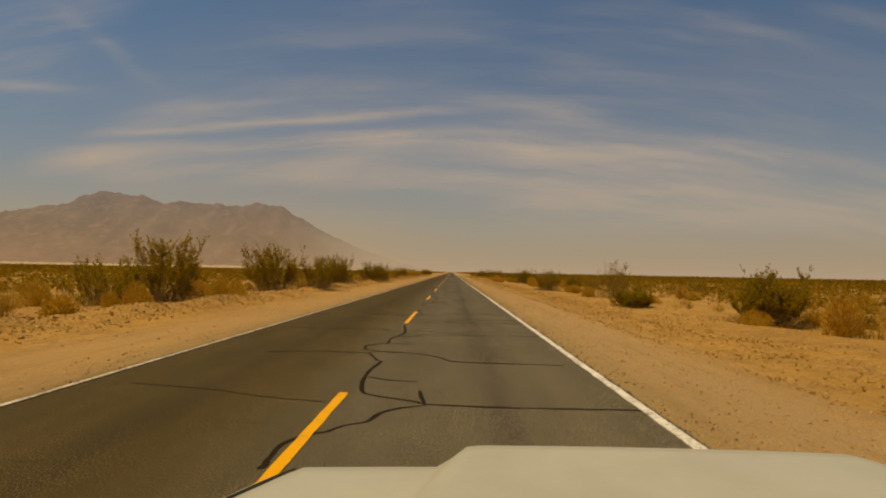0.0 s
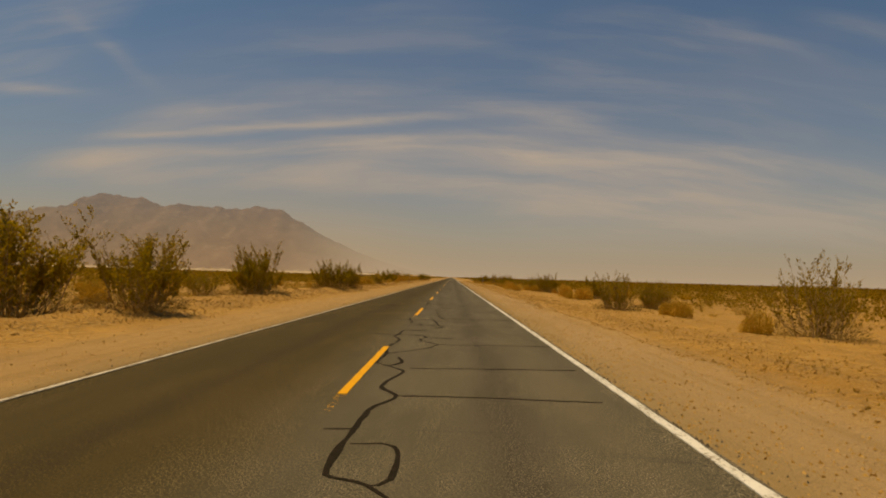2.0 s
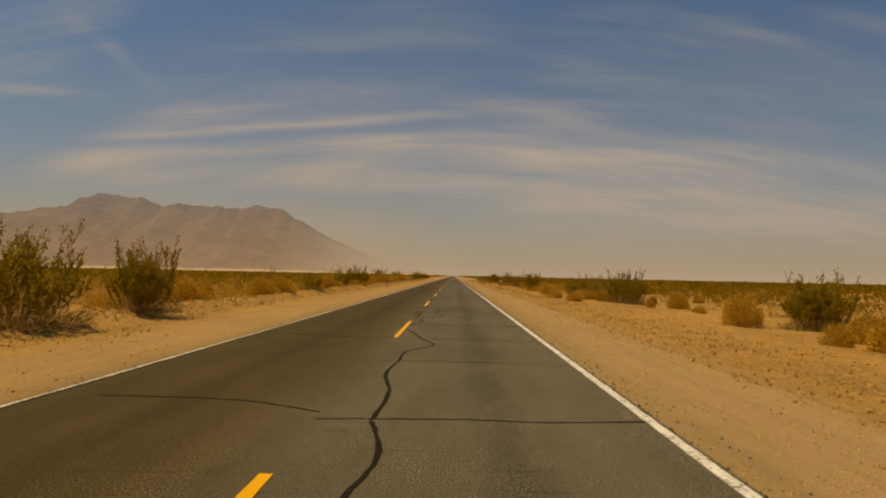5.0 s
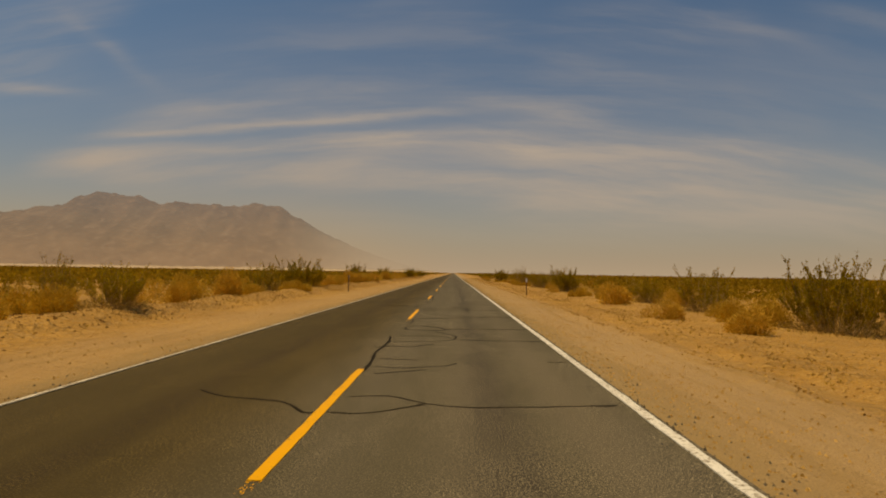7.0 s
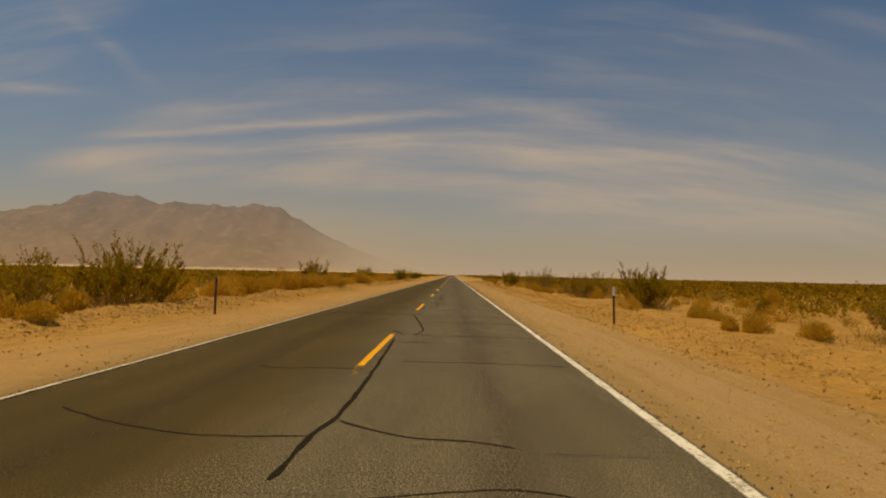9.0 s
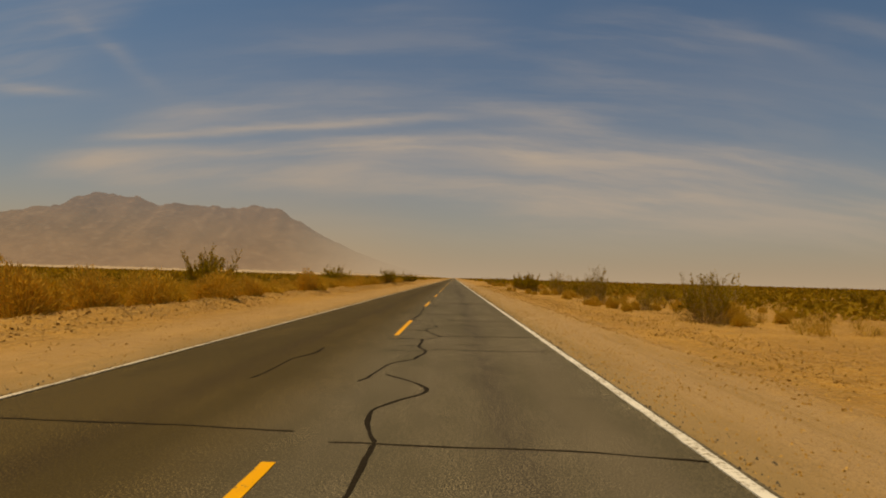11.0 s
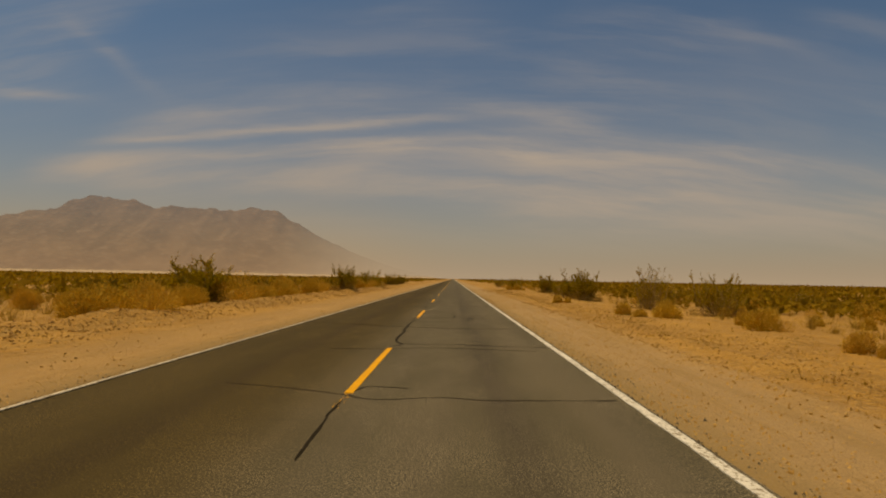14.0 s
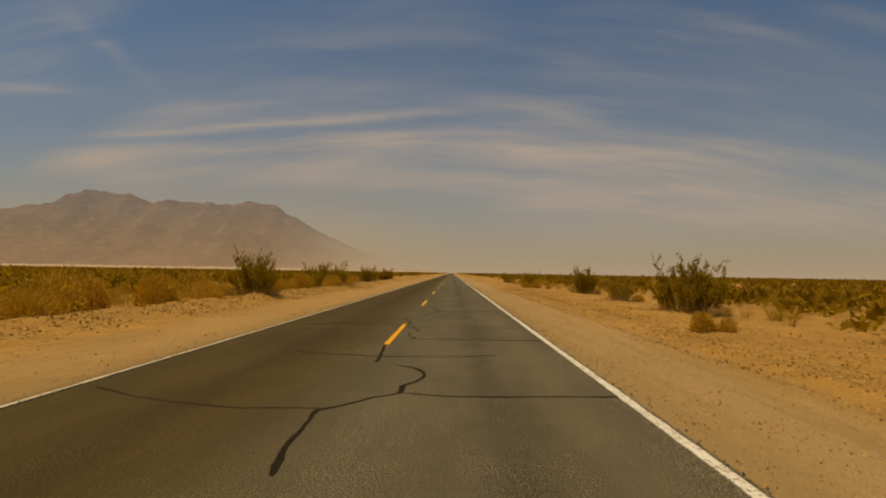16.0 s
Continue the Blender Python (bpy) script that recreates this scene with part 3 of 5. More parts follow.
# dry shrubs
DRY = [(shrub_mesh(31, 1.3, 0.85, 480, STRAW), 1.3, 0.85, "dome of dry tan stalks"), (shrub_mesh(32, 1.5, 0.80, 520, STRAW), 1.5, 0.80, "wide dome of dry straw stalks"),
       (shrub_mesh(33, 1.2, 1.0, 480, RUST), 1.2, 1.0, "rust-coloured dry shrub"), (shrub_mesh(34, 0.9, 0.55, 300, STRAW), 0.9, 0.55, "small dry tan tussock"),
       (shrub_mesh(35, 1.6, 0.9, 260, RUST, 0.011), 1.6, 0.9, "open brown twiggy shrub"), (shrub_mesh(36, 1.0, 0.7, 320, SCRUB), 1.0, 0.7, "greyish green low shrub")]


def dry(kind, x, y, width, tall, turn=0.0):
    me, w, t, look_of = DRY[kind]
    ob = new("dry_shrub", me)
    ob.matrix_basis = Matrix.LocRotScale((x, y, height(x, y) - 0.01), Euler((0, 0, turn)), (width / w, width / w, tall / t))
    return tagged(ob, look_of + " standing on the sand", "shrub", "dry shrubs beside the road")


rng = random.Random(12)
for kind, x, y, width, tall in (
        (1, -10.6, 22.0, 1.3, 0.95), (0, -9.6, 27.2, 1.4, 1.0), (2, -12.4, 31.0, 1.6, 1.3), (3, -10.2, 31.5, 1.0, 0.7), (2, 13.0, 85.5, 1.9, 1.45),
        (2, 12.7, 76.7, 1.9, 1.3), (0, 12.8, 22.4, 1.4, 0.8), (2, 10.7, 120.1, 2.3, 1.35), (0, 11.9, 108.6, 1.3, 1.1),
        (1, -9.2, 124.0, 1.4, 0.8), (3, -9.6, 127.3, 1.0, 0.8), (1, -12.8, 124.5, 1.8, 1.2), (2, -10.4, 98.5, 2.2, 1.3), (4, -9.4, 96.0, 1.6, 0.9),
        (2, -9.3, 152.0, 1.8, 1.4), (2, -9.2, 160.6, 2.3, 1.4), (2, -9.3, 155.0, 1.6, 1.2), (1, -9.9, 196.0, 1.7, 1.0), (1, -10.3, 190.5, 2.2, 1.2),
        (1, 10.3, 128.0, 1.0, 0.7), (0, 11.5, 127.0, 0.9, 0.65), (0, 12.4, 137.0, 1.3, 0.8), (0, 11.2, 198.5, 1.6, 0.8), (3, 9.6, 200.0, 1.0, 0.6),
        (0, 12.6, 192.8, 1.6, 1.0), (1, 10.7, 174.2, 1.0, 0.75), (0, 12.3, 176.0, 1.0, 0.7), (0, 10.5, 169.1, 0.9, 0.75), (3, 12.1, 170.0, 0.7, 0.6), (3, 10.5, 166.2, 0.7, 0.5), (3, 14.0, 172.0, 0.8, 0.5), (2, 10.8, 185.0, 0.9, 0.6), (3, 8.7, 213.0, 0.9, 0.6), (0, 12.3, 53.0, 1.3, 0.95), (2, 9.9, 103.4, 1.5, 0.9), (2, 9.5, 108.3, 1.3, 0.8)):
    dry(kind, x, y, width, tall, x * 7.0 + y)
    if rng.random() < 0.65:
        a, size = rng.uniform(0, 6.28), rng.uniform(0.45, 0.75)
        dry(rng.choice((0, 1, 3, 4)), x + 0.75 * width * math.cos(a), y + 0.75 * width * math.sin(a), width * size, tall * size, a)

rng = random.Random(6)
y = 82.0
while y < 250:
    if not 123 < y < 134:
        kind = rng.choice((0, 1, 1, 2, 4))
        size = rng.uniform(0.95, 1.7) * (0.9 if y < 104 else 1.0)
        x = rng.uniform(-12.2, -9.0)
        if min(math.hypot(x - b[0], y - b[1]) - 0.5 * b[2] for b in BUSHES) < 0.3:
            y += 0.8
            continue
        dry(kind, x, y, DRY[kind][1] * size, DRY[kind][2] * size * rng.uniform(0.9, 1.2), rng.uniform(0, 6.28))
    y += rng.uniform(1.0, 3.2) * (1.5 if y < 104 else 1.0)
rng = random.Random(5)
for i in range(330):
    side = 1 if i % 2 else -1
    y = rng.uniform(12, 330)
    x = side * (rng.triangular(9.4, 30.0, 13.0) if side > 0 else rng.triangular(9.0, 28.0, 12.0))
    near = (y > 140) + 0.8 * (80 < y < 125 or side < 0)
    kind = rng.choice((0, 0, 1, 1, 2, 3, 3, 4, 5))
    size = rng.uniform(0.6, 1.35)
    if side > 0 and (x < 12.0 and 80 < y < 125 or x < 15.0 and 162 < y < 186):
        continue
    if rng.random() < 0.45 + 0.3 * near:
        dry(kind, x, y, DRY[kind][1] * size, DRY[kind][2] * size * rng.uniform(0.8, 1.3), rng.uniform(0, 6.28))


# the scrub that covers the plain out to the horizon
def build_scrub(name, seed, count, mat, label, reach, power):
    g = np.random.default_rng(seed)
    y = -70 + reach * g.random(count) ** power
    side = np.where(g.random(count) < 0.5, -1.0, 1.0)
    x = side * (15 + 14 * g.random(count) ** 0.4 + (150 + y * 0.95) * g.random(count) ** 1.7)
    verts, faces = [], []
    for i in range(count):
        grow = 1 + min(4.0, y[i] / 220)
        w, t = (0.5 + 0.8 * g.random()) * grow, (0.40 + 0.75 * g.random() ** 1.6) * (1 + 0.12 * (grow - 1))
        z0 = height(float(x[i]), float(y[i])) if y[i] < 400 else -0.4
        n = 40 if y[i] < 260 else 15
        a, r = g.random(n) * 6.283, np.sqrt(g.random(n))
        q = np.stack((x[i] + w * r * np.cos(a), y[i] + w * r * np.sin(a), z0 + t * (1 - 0.6 * r * r) * (0.15 + 0.85 * g.random(n))), 1)
        d = g.normal(size=(n, 3)) * (0.055 + 0.0017 * min(400.0, math.hypot(x[i], y[i] - 100 if y[i] > 100 else 0.0)))
        d[:, 2] = np.abs(d[:, 2])
        s = np.cross(d, g.normal(size=(n, 3)))
        s *= (0.36 * np.linalg.norm(d, axis=1) / np.maximum(1e-6, np.linalg.norm(s, axis=1)))[:, None]
        base = len(verts)
        block = np.stack((q + s, q + d, q - s), 1).reshape(-1, 3)
        verts.extend(map(tuple, block))
        faces.extend((base + 3 * k, base + 3 * k + 1, base + 3 * k + 2) for k in range(n))
    tagged(new(name, mesh(name, verts, faces, mat)), label, "scrub", kind="stuff")


def build_brush():
    """Dry stalky brush behind the first row of shrubs."""
    g = np.random.default_rng(31)
    verts, faces = [], []
    for i in range(2700):
        left = i % 2
        y = 10 + 330 * g.random()
        if left:
            x = -11.5 - 30 * g.random() ** (1.8 if 80 < y < 300 else 1.0)
            if y < 80 and g.random() < 0.55:
                continue
        else:
            x = 14.0 + 30 * g.random()
            if g.random() < (0.4 if y < 130 else 0.1):
                continue
        tall, wide, n, m = 0.40 + 0.6 * g.random(), 0.30 + 0.45 * g.random(), 34, 100
        z0 = height(float(x), float(y))
        a, q = g.random(n + m) * 6.283, np.sqrt(g.random(n + m))
        rise = np.sqrt(1 - 0.8 * q * q) * (0.75 + 0.25 * g.random(n + m))
        rise[n:] *= 0.25 + 0.75 * g.random(m)
        foot = np.stack((x + 0.3 * wide * q * np.cos(a), y + 0.3 * wide * q * np.sin(a), np.full(n + m, z0 - 0.03)), 1)
        tip = np.stack((x + wide * q * np.cos(a), y + wide * q * np.sin(a), z0 + tall * rise), 1)
        # the rest are short twigs between the stalks
        foot[n:] = tip[n:] - 0.10 * g.normal(size=(m, 3)) - (0, 0, 0.05)
        foot[n:, 2] = np.maximum(foot[n:, 2], z0)
        turn = g.random(n + m) * 3.14
        side = np.stack((np.cos(turn), np.sin(turn), np.zeros(n + m)), 1) * (0.007 + 0.008 * g.random(n + m))[:, None]
        base = len(verts)
        verts.extend(map(tuple, np.stack((foot - side, foot + side, tip), 1).reshape(-1, 3)))
        faces.extend((base + 3 * k, base + 3 * k + 1, base + 3 * k + 2) for k in range(n + m))
    tagged(new("dry_brush", mesh("dry_brush", verts, faces, DRY_SCRUB)), "dry straw-brown brush scattered over the sand", "scrub", kind="stuff")


def build_stones():
    """Clods and stones on the shoulders, thickest along the ruts."""
    g = random.Random(21)
    verts, faces = [], []
    for i in range(135000):
        y = 2 + 258 * g.random()
        pick = g.random()
        r = 0.008 + 0.020 * g.random() ** 2.5
        if pick < 0.20:  # gravel beside the asphalt
            x = 3.68 + 2.0 * g.random() ** 1.3
            r = 0.007 + 0.014 * g.random() ** 2.5
        elif pick < 0.38:  # rubble past the shoulder
            x = g.triangular(5.9, 10.5, 7.2)
            r = 0.010 + 0.030 * g.random() ** 2.2
        elif pick < 0.68:  # crumbled bank
            x = -g.triangular(6.6, 12.5, 8.6)
            r = 0.012 + 0.042 * g.random() ** 1.9
        elif pick < 0.74:
            x = -g.uniform(3.75, 7.0)
        else:  # clods turned up along the ruts
            row = g.choice((5.95, 6.05, 7.5, 8.2, 9.1, -7.9, -8.6, -9.3))
            x = row + 0.35 * bump(row, y, 0.12) + g.gauss(0, 0.12 + 0.07 * abs(row - 5.6) ** 0.5)
            r = 0.010 + 0.026 * g.random() ** 2
        if bump(x, y, 0.35, 4.0) + 0.5 * bump(x, y, 1.3, 2.0) < g.uniform(-0.55, 0.15):
            continue
        z, n, turn = height(x, y), len(verts), g.uniform(0, 6.28)
        if r < 0.019:  # a chip
            for k in range(3):
                a, q = turn + k * 2.0944 + g.uniform(-0.4, 0.4), r * g.uniform(0.9, 1.6)
                verts.append((x + q * math.cos(a), y + q * math.sin(a), z - 0.3 * r))
            verts.append((x + r * g.uniform(-0.5, 0.5), y + r * g.uniform(-0.5, 0.5), z + r * g.uniform(0.7, 1.5)))
            faces += [(n, n + 1, n + 3), (n + 1, n + 2, n + 3), (n + 2, n, n + 3)]
            continue
        for k in range(4):
            a, q = turn + k * 1.5708 + g.uniform(-0.3, 0.3), r * g.uniform(0.75, 1.4)
            verts.append((x + q * math.cos(a), y + q * math.sin(a), z - 0.3 * r))
        for k in range(4):
            a, q = turn + k * 1.5708 + 0.4, r * g.uniform(0.4, 0.9)
            verts.append((x + q * math.cos(a), y + q * math.sin(a), z + r * g.uniform(0.45, 1.0)))
        for k in range(4):
            j = (k + 1) % 4
            faces.append((n + k, n + j, n + 4 + j, n + 4 + k))
        faces.append(tuple(n + 4 + k for k in range(4)))
    ob = new("loose_stones", mesh("loose_stones", verts, faces, STONE))
    tagged(ob, "small brown stones and clods scattered on sand", "stones", kind="stuff")


def build_stubble():
    """Short dry grass on the rough ground past the shoulders."""
    g = random.Random(22)
    verts, faces = [], []
    for i in range(15000):
        y = g.uniform(4, 280)
        x = g.triangular(5.9, 14.0, 7.4) if g.random() < 0.6 else -g.triangular(6.9, 13.0, 8.6)
        if bump(x, y, 0.4, 6.0) < g.uniform(-0.4, 0.2):
            continue
        z, tall = height(x, y), 0.02 + 0.09 * g.random() ** 2.0
        for k in range(g.randint(4, 8)):
            a, out, w, n = g.uniform(0, 6.28), tall * g.uniform(0.2, 0.8), 0.009, len(verts)
            verts += [(x - w, y, z - 0.01), (x + w, y, z - 0.01), (x + out * math.cos(a), y + out * math.sin(a), z + tall * g.uniform(0.6, 1.0))]
            faces.append((n, n + 1, n + 2))
    ob = new("dry_stubble", mesh("dry_stubble", verts, faces, DRY_SCRUB))
    tagged(ob, "short dry grass stubble on the sand", "grass", kind="stuff")


build_scrub("desert_scrub", 9, 22000, SCRUB, "low olive and brown scrub covering the plain", 2600, 2.15)
build_scrub("low_scrub", 10, 5000, SCRUB, "low olive scrub filling the plain behind the shrubs", 420, 1.0)
build_brush()
build_stones()
build_stubble()


def build_crumbs():
    """Gravel and broken asphalt along the road's edges."""
    g = random.Random(24)
    for name, label, mat, count, low, high, power in (
            ("asphalt_crumbs", "dark crumbs of broken asphalt along the road edge", CRUMB, 7000, 3.56, 4.0, 2.2),
            ("shoulder_gravel", "fine tan gravel on the road shoulder", STONE, 26000, 3.62, 6.2, 1.4)):
        verts, faces = [], []
        for i in range(count):
            y, x = g.uniform(2, 225), low + (high - low) * g.random() ** power
            if g.random() < 0.3:
                x = -x
            r = 0.007 + 0.013 * g.random() ** 2
            z, n, turn = max(height(x, y), 0.0 if abs(x) < 3.6 else -1.0), len(verts), g.uniform(0, 6.28)
            for k in range(3):
                a, q = turn + k * 2.0944, r * g.uniform(0.9, 1.7)
                verts.append((x + q * math.cos(a), y + q * math.sin(a), z - 0.3 * r))
            verts.append((x, y + 0.3 * r, z + r * g.uniform(0.8, 1.6)))
            faces += [(n, n + 1, n + 3), (n + 1, n + 2, n + 3), (n + 2, n, n + 3)]
        tagged(new(name, mesh(name, verts, faces, mat)), label, "gravel", kind="stuff")


build_crumbs()


def build_litter():
    """Fallen twigs and leaves under the bushes."""
    g = random.Random(23)
    verts, faces = [], []
    for bx, by, spread_to in BUSHES:
        for i in range(int(170 * spread_to)):
            a, d = g.uniform(0, 6.28), spread_to * 0.85 * math.sqrt(g.random())
            x, y = bx + d * math.cos(a), by + d * math.sin(a)
            turn, size, n = g.uniform(0, 6.28), 0.03 + 0.22 * g.random() ** 2, len(verts)
            z, w = height(x, y), 0.012
            cx, sx = size * math.cos(turn), size * math.sin(turn)
            verts += [(x - sx * w / size, y + cx * w / size, z + 0.004), (x + sx * w / size, y - cx * w / size, z + 0.004), (x + cx, y + sx, z + g.uniform(0.005, 0.14))]
            faces.append((n, n + 1, n + 2))
    tagged(new("twig_litter", mesh("twig_litter", verts, faces, LITTER)), "fallen twigs and leaves under the bushes", "litter", kind="stuff")


build_litter()


# ---------------------------------------------------------------- marker posts
def block(x0, x1, y0, y1, z0, z1, soft=0.004):
    bm = bmesh.new()
    bmesh.ops.create_cube(bm, size=1)
    for v in bm.verts:
        v.co = ((x0 + x1) / 2 + v.co.x * (x1 - x0), (y0 + y1) / 2 + v.co.y * (y1 - y0), (z0 + z1) / 2 + v.co.z * (z1 - z0))
    bmesh.ops.bevel(bm, geom=bm.edges[:], offset=soft, segments=2, affect="EDGES")
    return bm


def solid(name, bm, mat, parent, label=""):
    me = bpy.data.meshes.new(name)
    bm.to_mesh(me)
    bm.free()
    me.materials.append(mat)
    return part(name, me, parent, label)


def marker_post(x, y, tall, lean, plate):
    post = new("marker_post")
    # a U-shaped steel channel
    bm = bmesh.new()
    shape = ((-0.035, -0.015), (-0.035, 0.02), (-0.028, 0.02), (-0.028, -0.008), (0.028, -0.008), (0.028, 0.02), (0.035, 0.02), (0.035, -0.015))
    low = [bm.verts.new((a, b, -0.3)) for a, b in shape]
    high = [bm.verts.new((a, b, tall)) for a, b in shape]
    for i in range(8):
        j = (i + 1) % 8
        bm.faces.new((low[i], low[j], high[j], high[i]))
    bm.faces.new(high)
    bmesh.ops.recalc_face_normals(bm, faces=bm.faces[:])
    solid("channel", bm, POST_BROWN, post)
    front = -1 if plate else 1
    solid("reflector_plate", block(-0.05, 0.05, 0.02 * front - 0.004, 0.02 * front + 0.004, tall - 0.30, tall + 0.01), REFLECTOR, post, "white reflective plate")
    post.matrix_basis = pose(x, y, height(x, y), 0, lean, 0)
    return tagged(post, "brown steel marker post with white reflector plate" if plate else "thin rusty brown steel marker post", "marker post", "marker posts beside the road")


marker_post(6.9, 130.7, 1.28, -1.5, True)
marker_post(-6.4, 129.7, 1.22, 0.5, False)


# ---------------------------------------------------------------- sealed cracks of the road
SEALS = []


def crack_seal(width, *points):
    """A ribbon of tar along a wandering crack, 3 mm proud of the asphalt."""
    pts = [Vector((*p, 0.0)) for p in points]
    line = []
    for i in range(len(pts) - 1):
        a, b = pts[max(0, i - 1)], pts[i]
        c, d = pts[i + 1], pts[min(len(pts) - 1, i + 2)]
        count = max(2, int((c - b).length / 0.12))
        for k in range(count):
            t = k / count
            line.append(0.5 * ((2 * b) + (c - a) * t + (2 * a - 5 * b + 4 * c - d) * t * t + (3 * b - a - 3 * c + d) * t ** 3))
    line.append(pts[-1])
    for p in line:
        p.x += 0.016 * bump(p.x, p.y, 3.1, 8.0) + 0.012 * bump(p.x, p.y, 11.0, 8.0)
        p.y += 0.022 * bump(p.x, p.y, 2.6, 4.0) + 0.016 * bump(p.x, p.y, 9.0, 4.0)
    verts, faces = [], []
    proud = 0.0025 + 0.0005 * (len(SEALS) % 7)
    for i, p in enumerate(line):
        way_on = (line[min(i + 1, len(line) - 1)] - line[max(0, i - 1)]).normalized()
        s = Vector((-way_on.y, way_on.x, 0)) * 0.5 * width * (1 + 0.6 * bump(p.x, p.y, 2.2, 6.0)) * (0.45 if i in (0, len(line) - 1) else 1)
        verts += [(p.x - s.x, p.y - s.y, -0.002), (p.x - 0.6 * s.x, p.y - 0.6 * s.y, proud), (p.x + 0.6 * s.x, p.y + 0.6 * s.y, proud), (p.x + s.x, p.y + s.y, -0.002)]
    for i in range(len(line) - 1):
        for k in range(3):
            a = 4 * i + k
            faces.append((a, a + 1, a + 5, a + 4))
    SEALS.append(1)
    part("crack_seal", mesh("crack_seal", verts, faces, TAR), ROAD)


crack_seal(0.070, (0.99, 6.61), (0.72, 6.44), (0.53, 6.22), (0.47, 5.94), (0.42, 5.80), (0.22, 5.66), (0.12, 5.42), (0.03, 5.36), (-0.10, 5.20), (-0.18, 4.99), (-0.17, 4.72), (-0.15, 4.48), (-0.16, 4.38))
crack_seal(0.058, (0.87, 7.40), (0.94, 6.90), (0.99, 6.61))
crack_seal(0.042, (-0.16, 6.65), (-0.90, 6.85), (-1.69, 7.20), (-2.87, 7.50))
crack_seal(0.070, (-0.22, 10.70), (0.04, 9.84), (0.11, 9.74), (0.04, 8.63), (0.14, 7.40), (0.33, 7.07), (0.90, 6.76), (1.00, 6.65), (1.80, 6.57), (3.41, 6.59))
crack_seal(0.058, (0.08, 8.34), (0.40, 8.08), (0.80, 8.01))
crack_seal(0.058, (0.06, 10.89), (0.69, 10.71), (1.12, 10.25), (1.30, 9.89), (2.06, 9.78), (3.13, 9.72))
crack_seal(0.058, (0.08, 13.47), (0.38, 13.63), (0.56, 13.79), (0.65, 13.95))
crack_seal(0.058, (0.07, 14.10), (0.46, 14.04), (0.65, 13.98), (1.05, 13.97), (1.78, 14.01), (2.49, 14.02), (3.46, 14.15))
crack_seal(0.042, (-2.91, 15.29), (-2.47, 15.12), (-1.71, 15.04), (-0.95, 15.16), (-0.41, 15.05), (-0.02, 14.94), (0.28, 14.91), (0.57, 14.86), (0.91, 14.61), (1.37, 14.42), (1.58, 14.18), (1.78, 14.01))
crack_seal(0.058, (0.10, 17.18), (0.74, 17.34), (1.28, 17.54))
crack_seal(0.058, (0.05, 18.18), (0.70, 18.19), (1.11, 17.92), (1.28, 17.54), (2.05, 17.53), (3.40, 17.62))
crack_seal(0.058, (1.09, 17.93), (1.48, 18.45), (2.44, 18.53), (3.40, 18.69))
crack_seal(0.042, (-1.46, 19.92), (-1.40, 20.31), (-1.17, 20.24), (-0.81, 20.16), (-0.51, 20.11), (-0.15, 20.06), (0.12, 20.15))
crack_seal(0.058, (0.21, 20.54), (0.47, 20.50), (0.78, 20.50), (0.90, 20.57), (1.12, 20.69), (1.30, 20.92), (1.57, 20.96), (1.93, 20.95), (3.13, 21.16))
crack_seal(0.042, (-1.32, 21.05), (-0.80, 20.94), (-0.21, 20.90))
crack_seal(0.070, (0.08, 23.31), (0.03, 22.84), (0.02, 22.04), (0.13, 21.58), (0.20, 21.11), (0.20, 20.63), (0.13, 20.21), (0.05, 19.95), (0.01, 19.66), (0.01, 19.33))
crack_seal(0.058, (0.66, 23.71), (1.48, 23.79), (2.45, 23.85), (3.42, 24.05))
crack_seal(0.070, (-0.02, 26.41), (0.03, 25.97), (0.05, 25.67), (0.31, 25.37), (0.57, 24.93), (0.55, 24.22), (0.66, 23.71))
crack_seal(0.058, (-0.49, 25.71), (0.05, 25.67))
crack_seal(0.070, (0.15, 27.92), (0.06, 27.69), (0.00, 27.29), (-0.07, 26.98), (-0.04, 26.67), (-0.02, 26.41))
crack_seal(0.058, (1.04, 28.05), (0.75, 28.08), (0.53, 28.12), (0.15, 27.92))
crack_seal(0.058, (1.04, 28.05), (1.27, 27.95), (1.74, 28.02), (2.40, 28.12), (2.75, 28.24), (3.38, 28.54))
crack_seal(0.058, (0.42, 29.62), (0.80, 29.60), (0.85, 28.78), (0.71, 28.64))
crack_seal(0.058, (0.09, 30.08), (0.37, 30.12))
crack_seal(0.070, (0.41, 33.77), (0.55, 33.41), (0.37, 32.29), (0.62, 31.67), (0.42, 31.00), (0.37, 30.12), (0.35, 29.32), (0.38, 28.85), (0.52, 28.74), (0.71, 28.64), (0.90, 28.36), (1.04, 28.08))
crack_seal(0.058, (0.62, 31.67), (1.26, 31.72), (2.04, 31.69), (3.07, 31.62))
crack_seal(0.058, (0.62, 33.80), (1.11, 33.82), (1.28, 33.89), (3.28, 34.09))
crack_seal(0.070, (0.35, 35.04), (0.44, 34.40), (0.28, 34.00))
crack_seal(0.070, (-0.00, 40.20), (-0.03, 39.06), (-0.08, 38.60), (0.11, 37.92), (0.02, 36.84), (-0.01, 36.24), (0.07, 35.57), (0.07, 34.99), (0.03, 34.60), (0.05, 34.32), (0.19, 34.09), (0.33, 33.92), (0.41, 33.77))
crack_seal(0.058, (1.00, 37.09), (0.87, 36.74), (0.84, 36.54), (0.45, 35.96), (0.08, 35.49))
crack_seal(0.058, (1.00, 37.09), (1.69, 37.18), (2.54, 37.27), (3.53, 37.32))
crack_seal(0.070, (0.62, 38.87), (0.67, 38.48), (0.55, 38.07), (0.73, 37.56), (1.00, 37.09))
crack_seal(0.058, (0.67, 38.48), (1.38, 38.40))
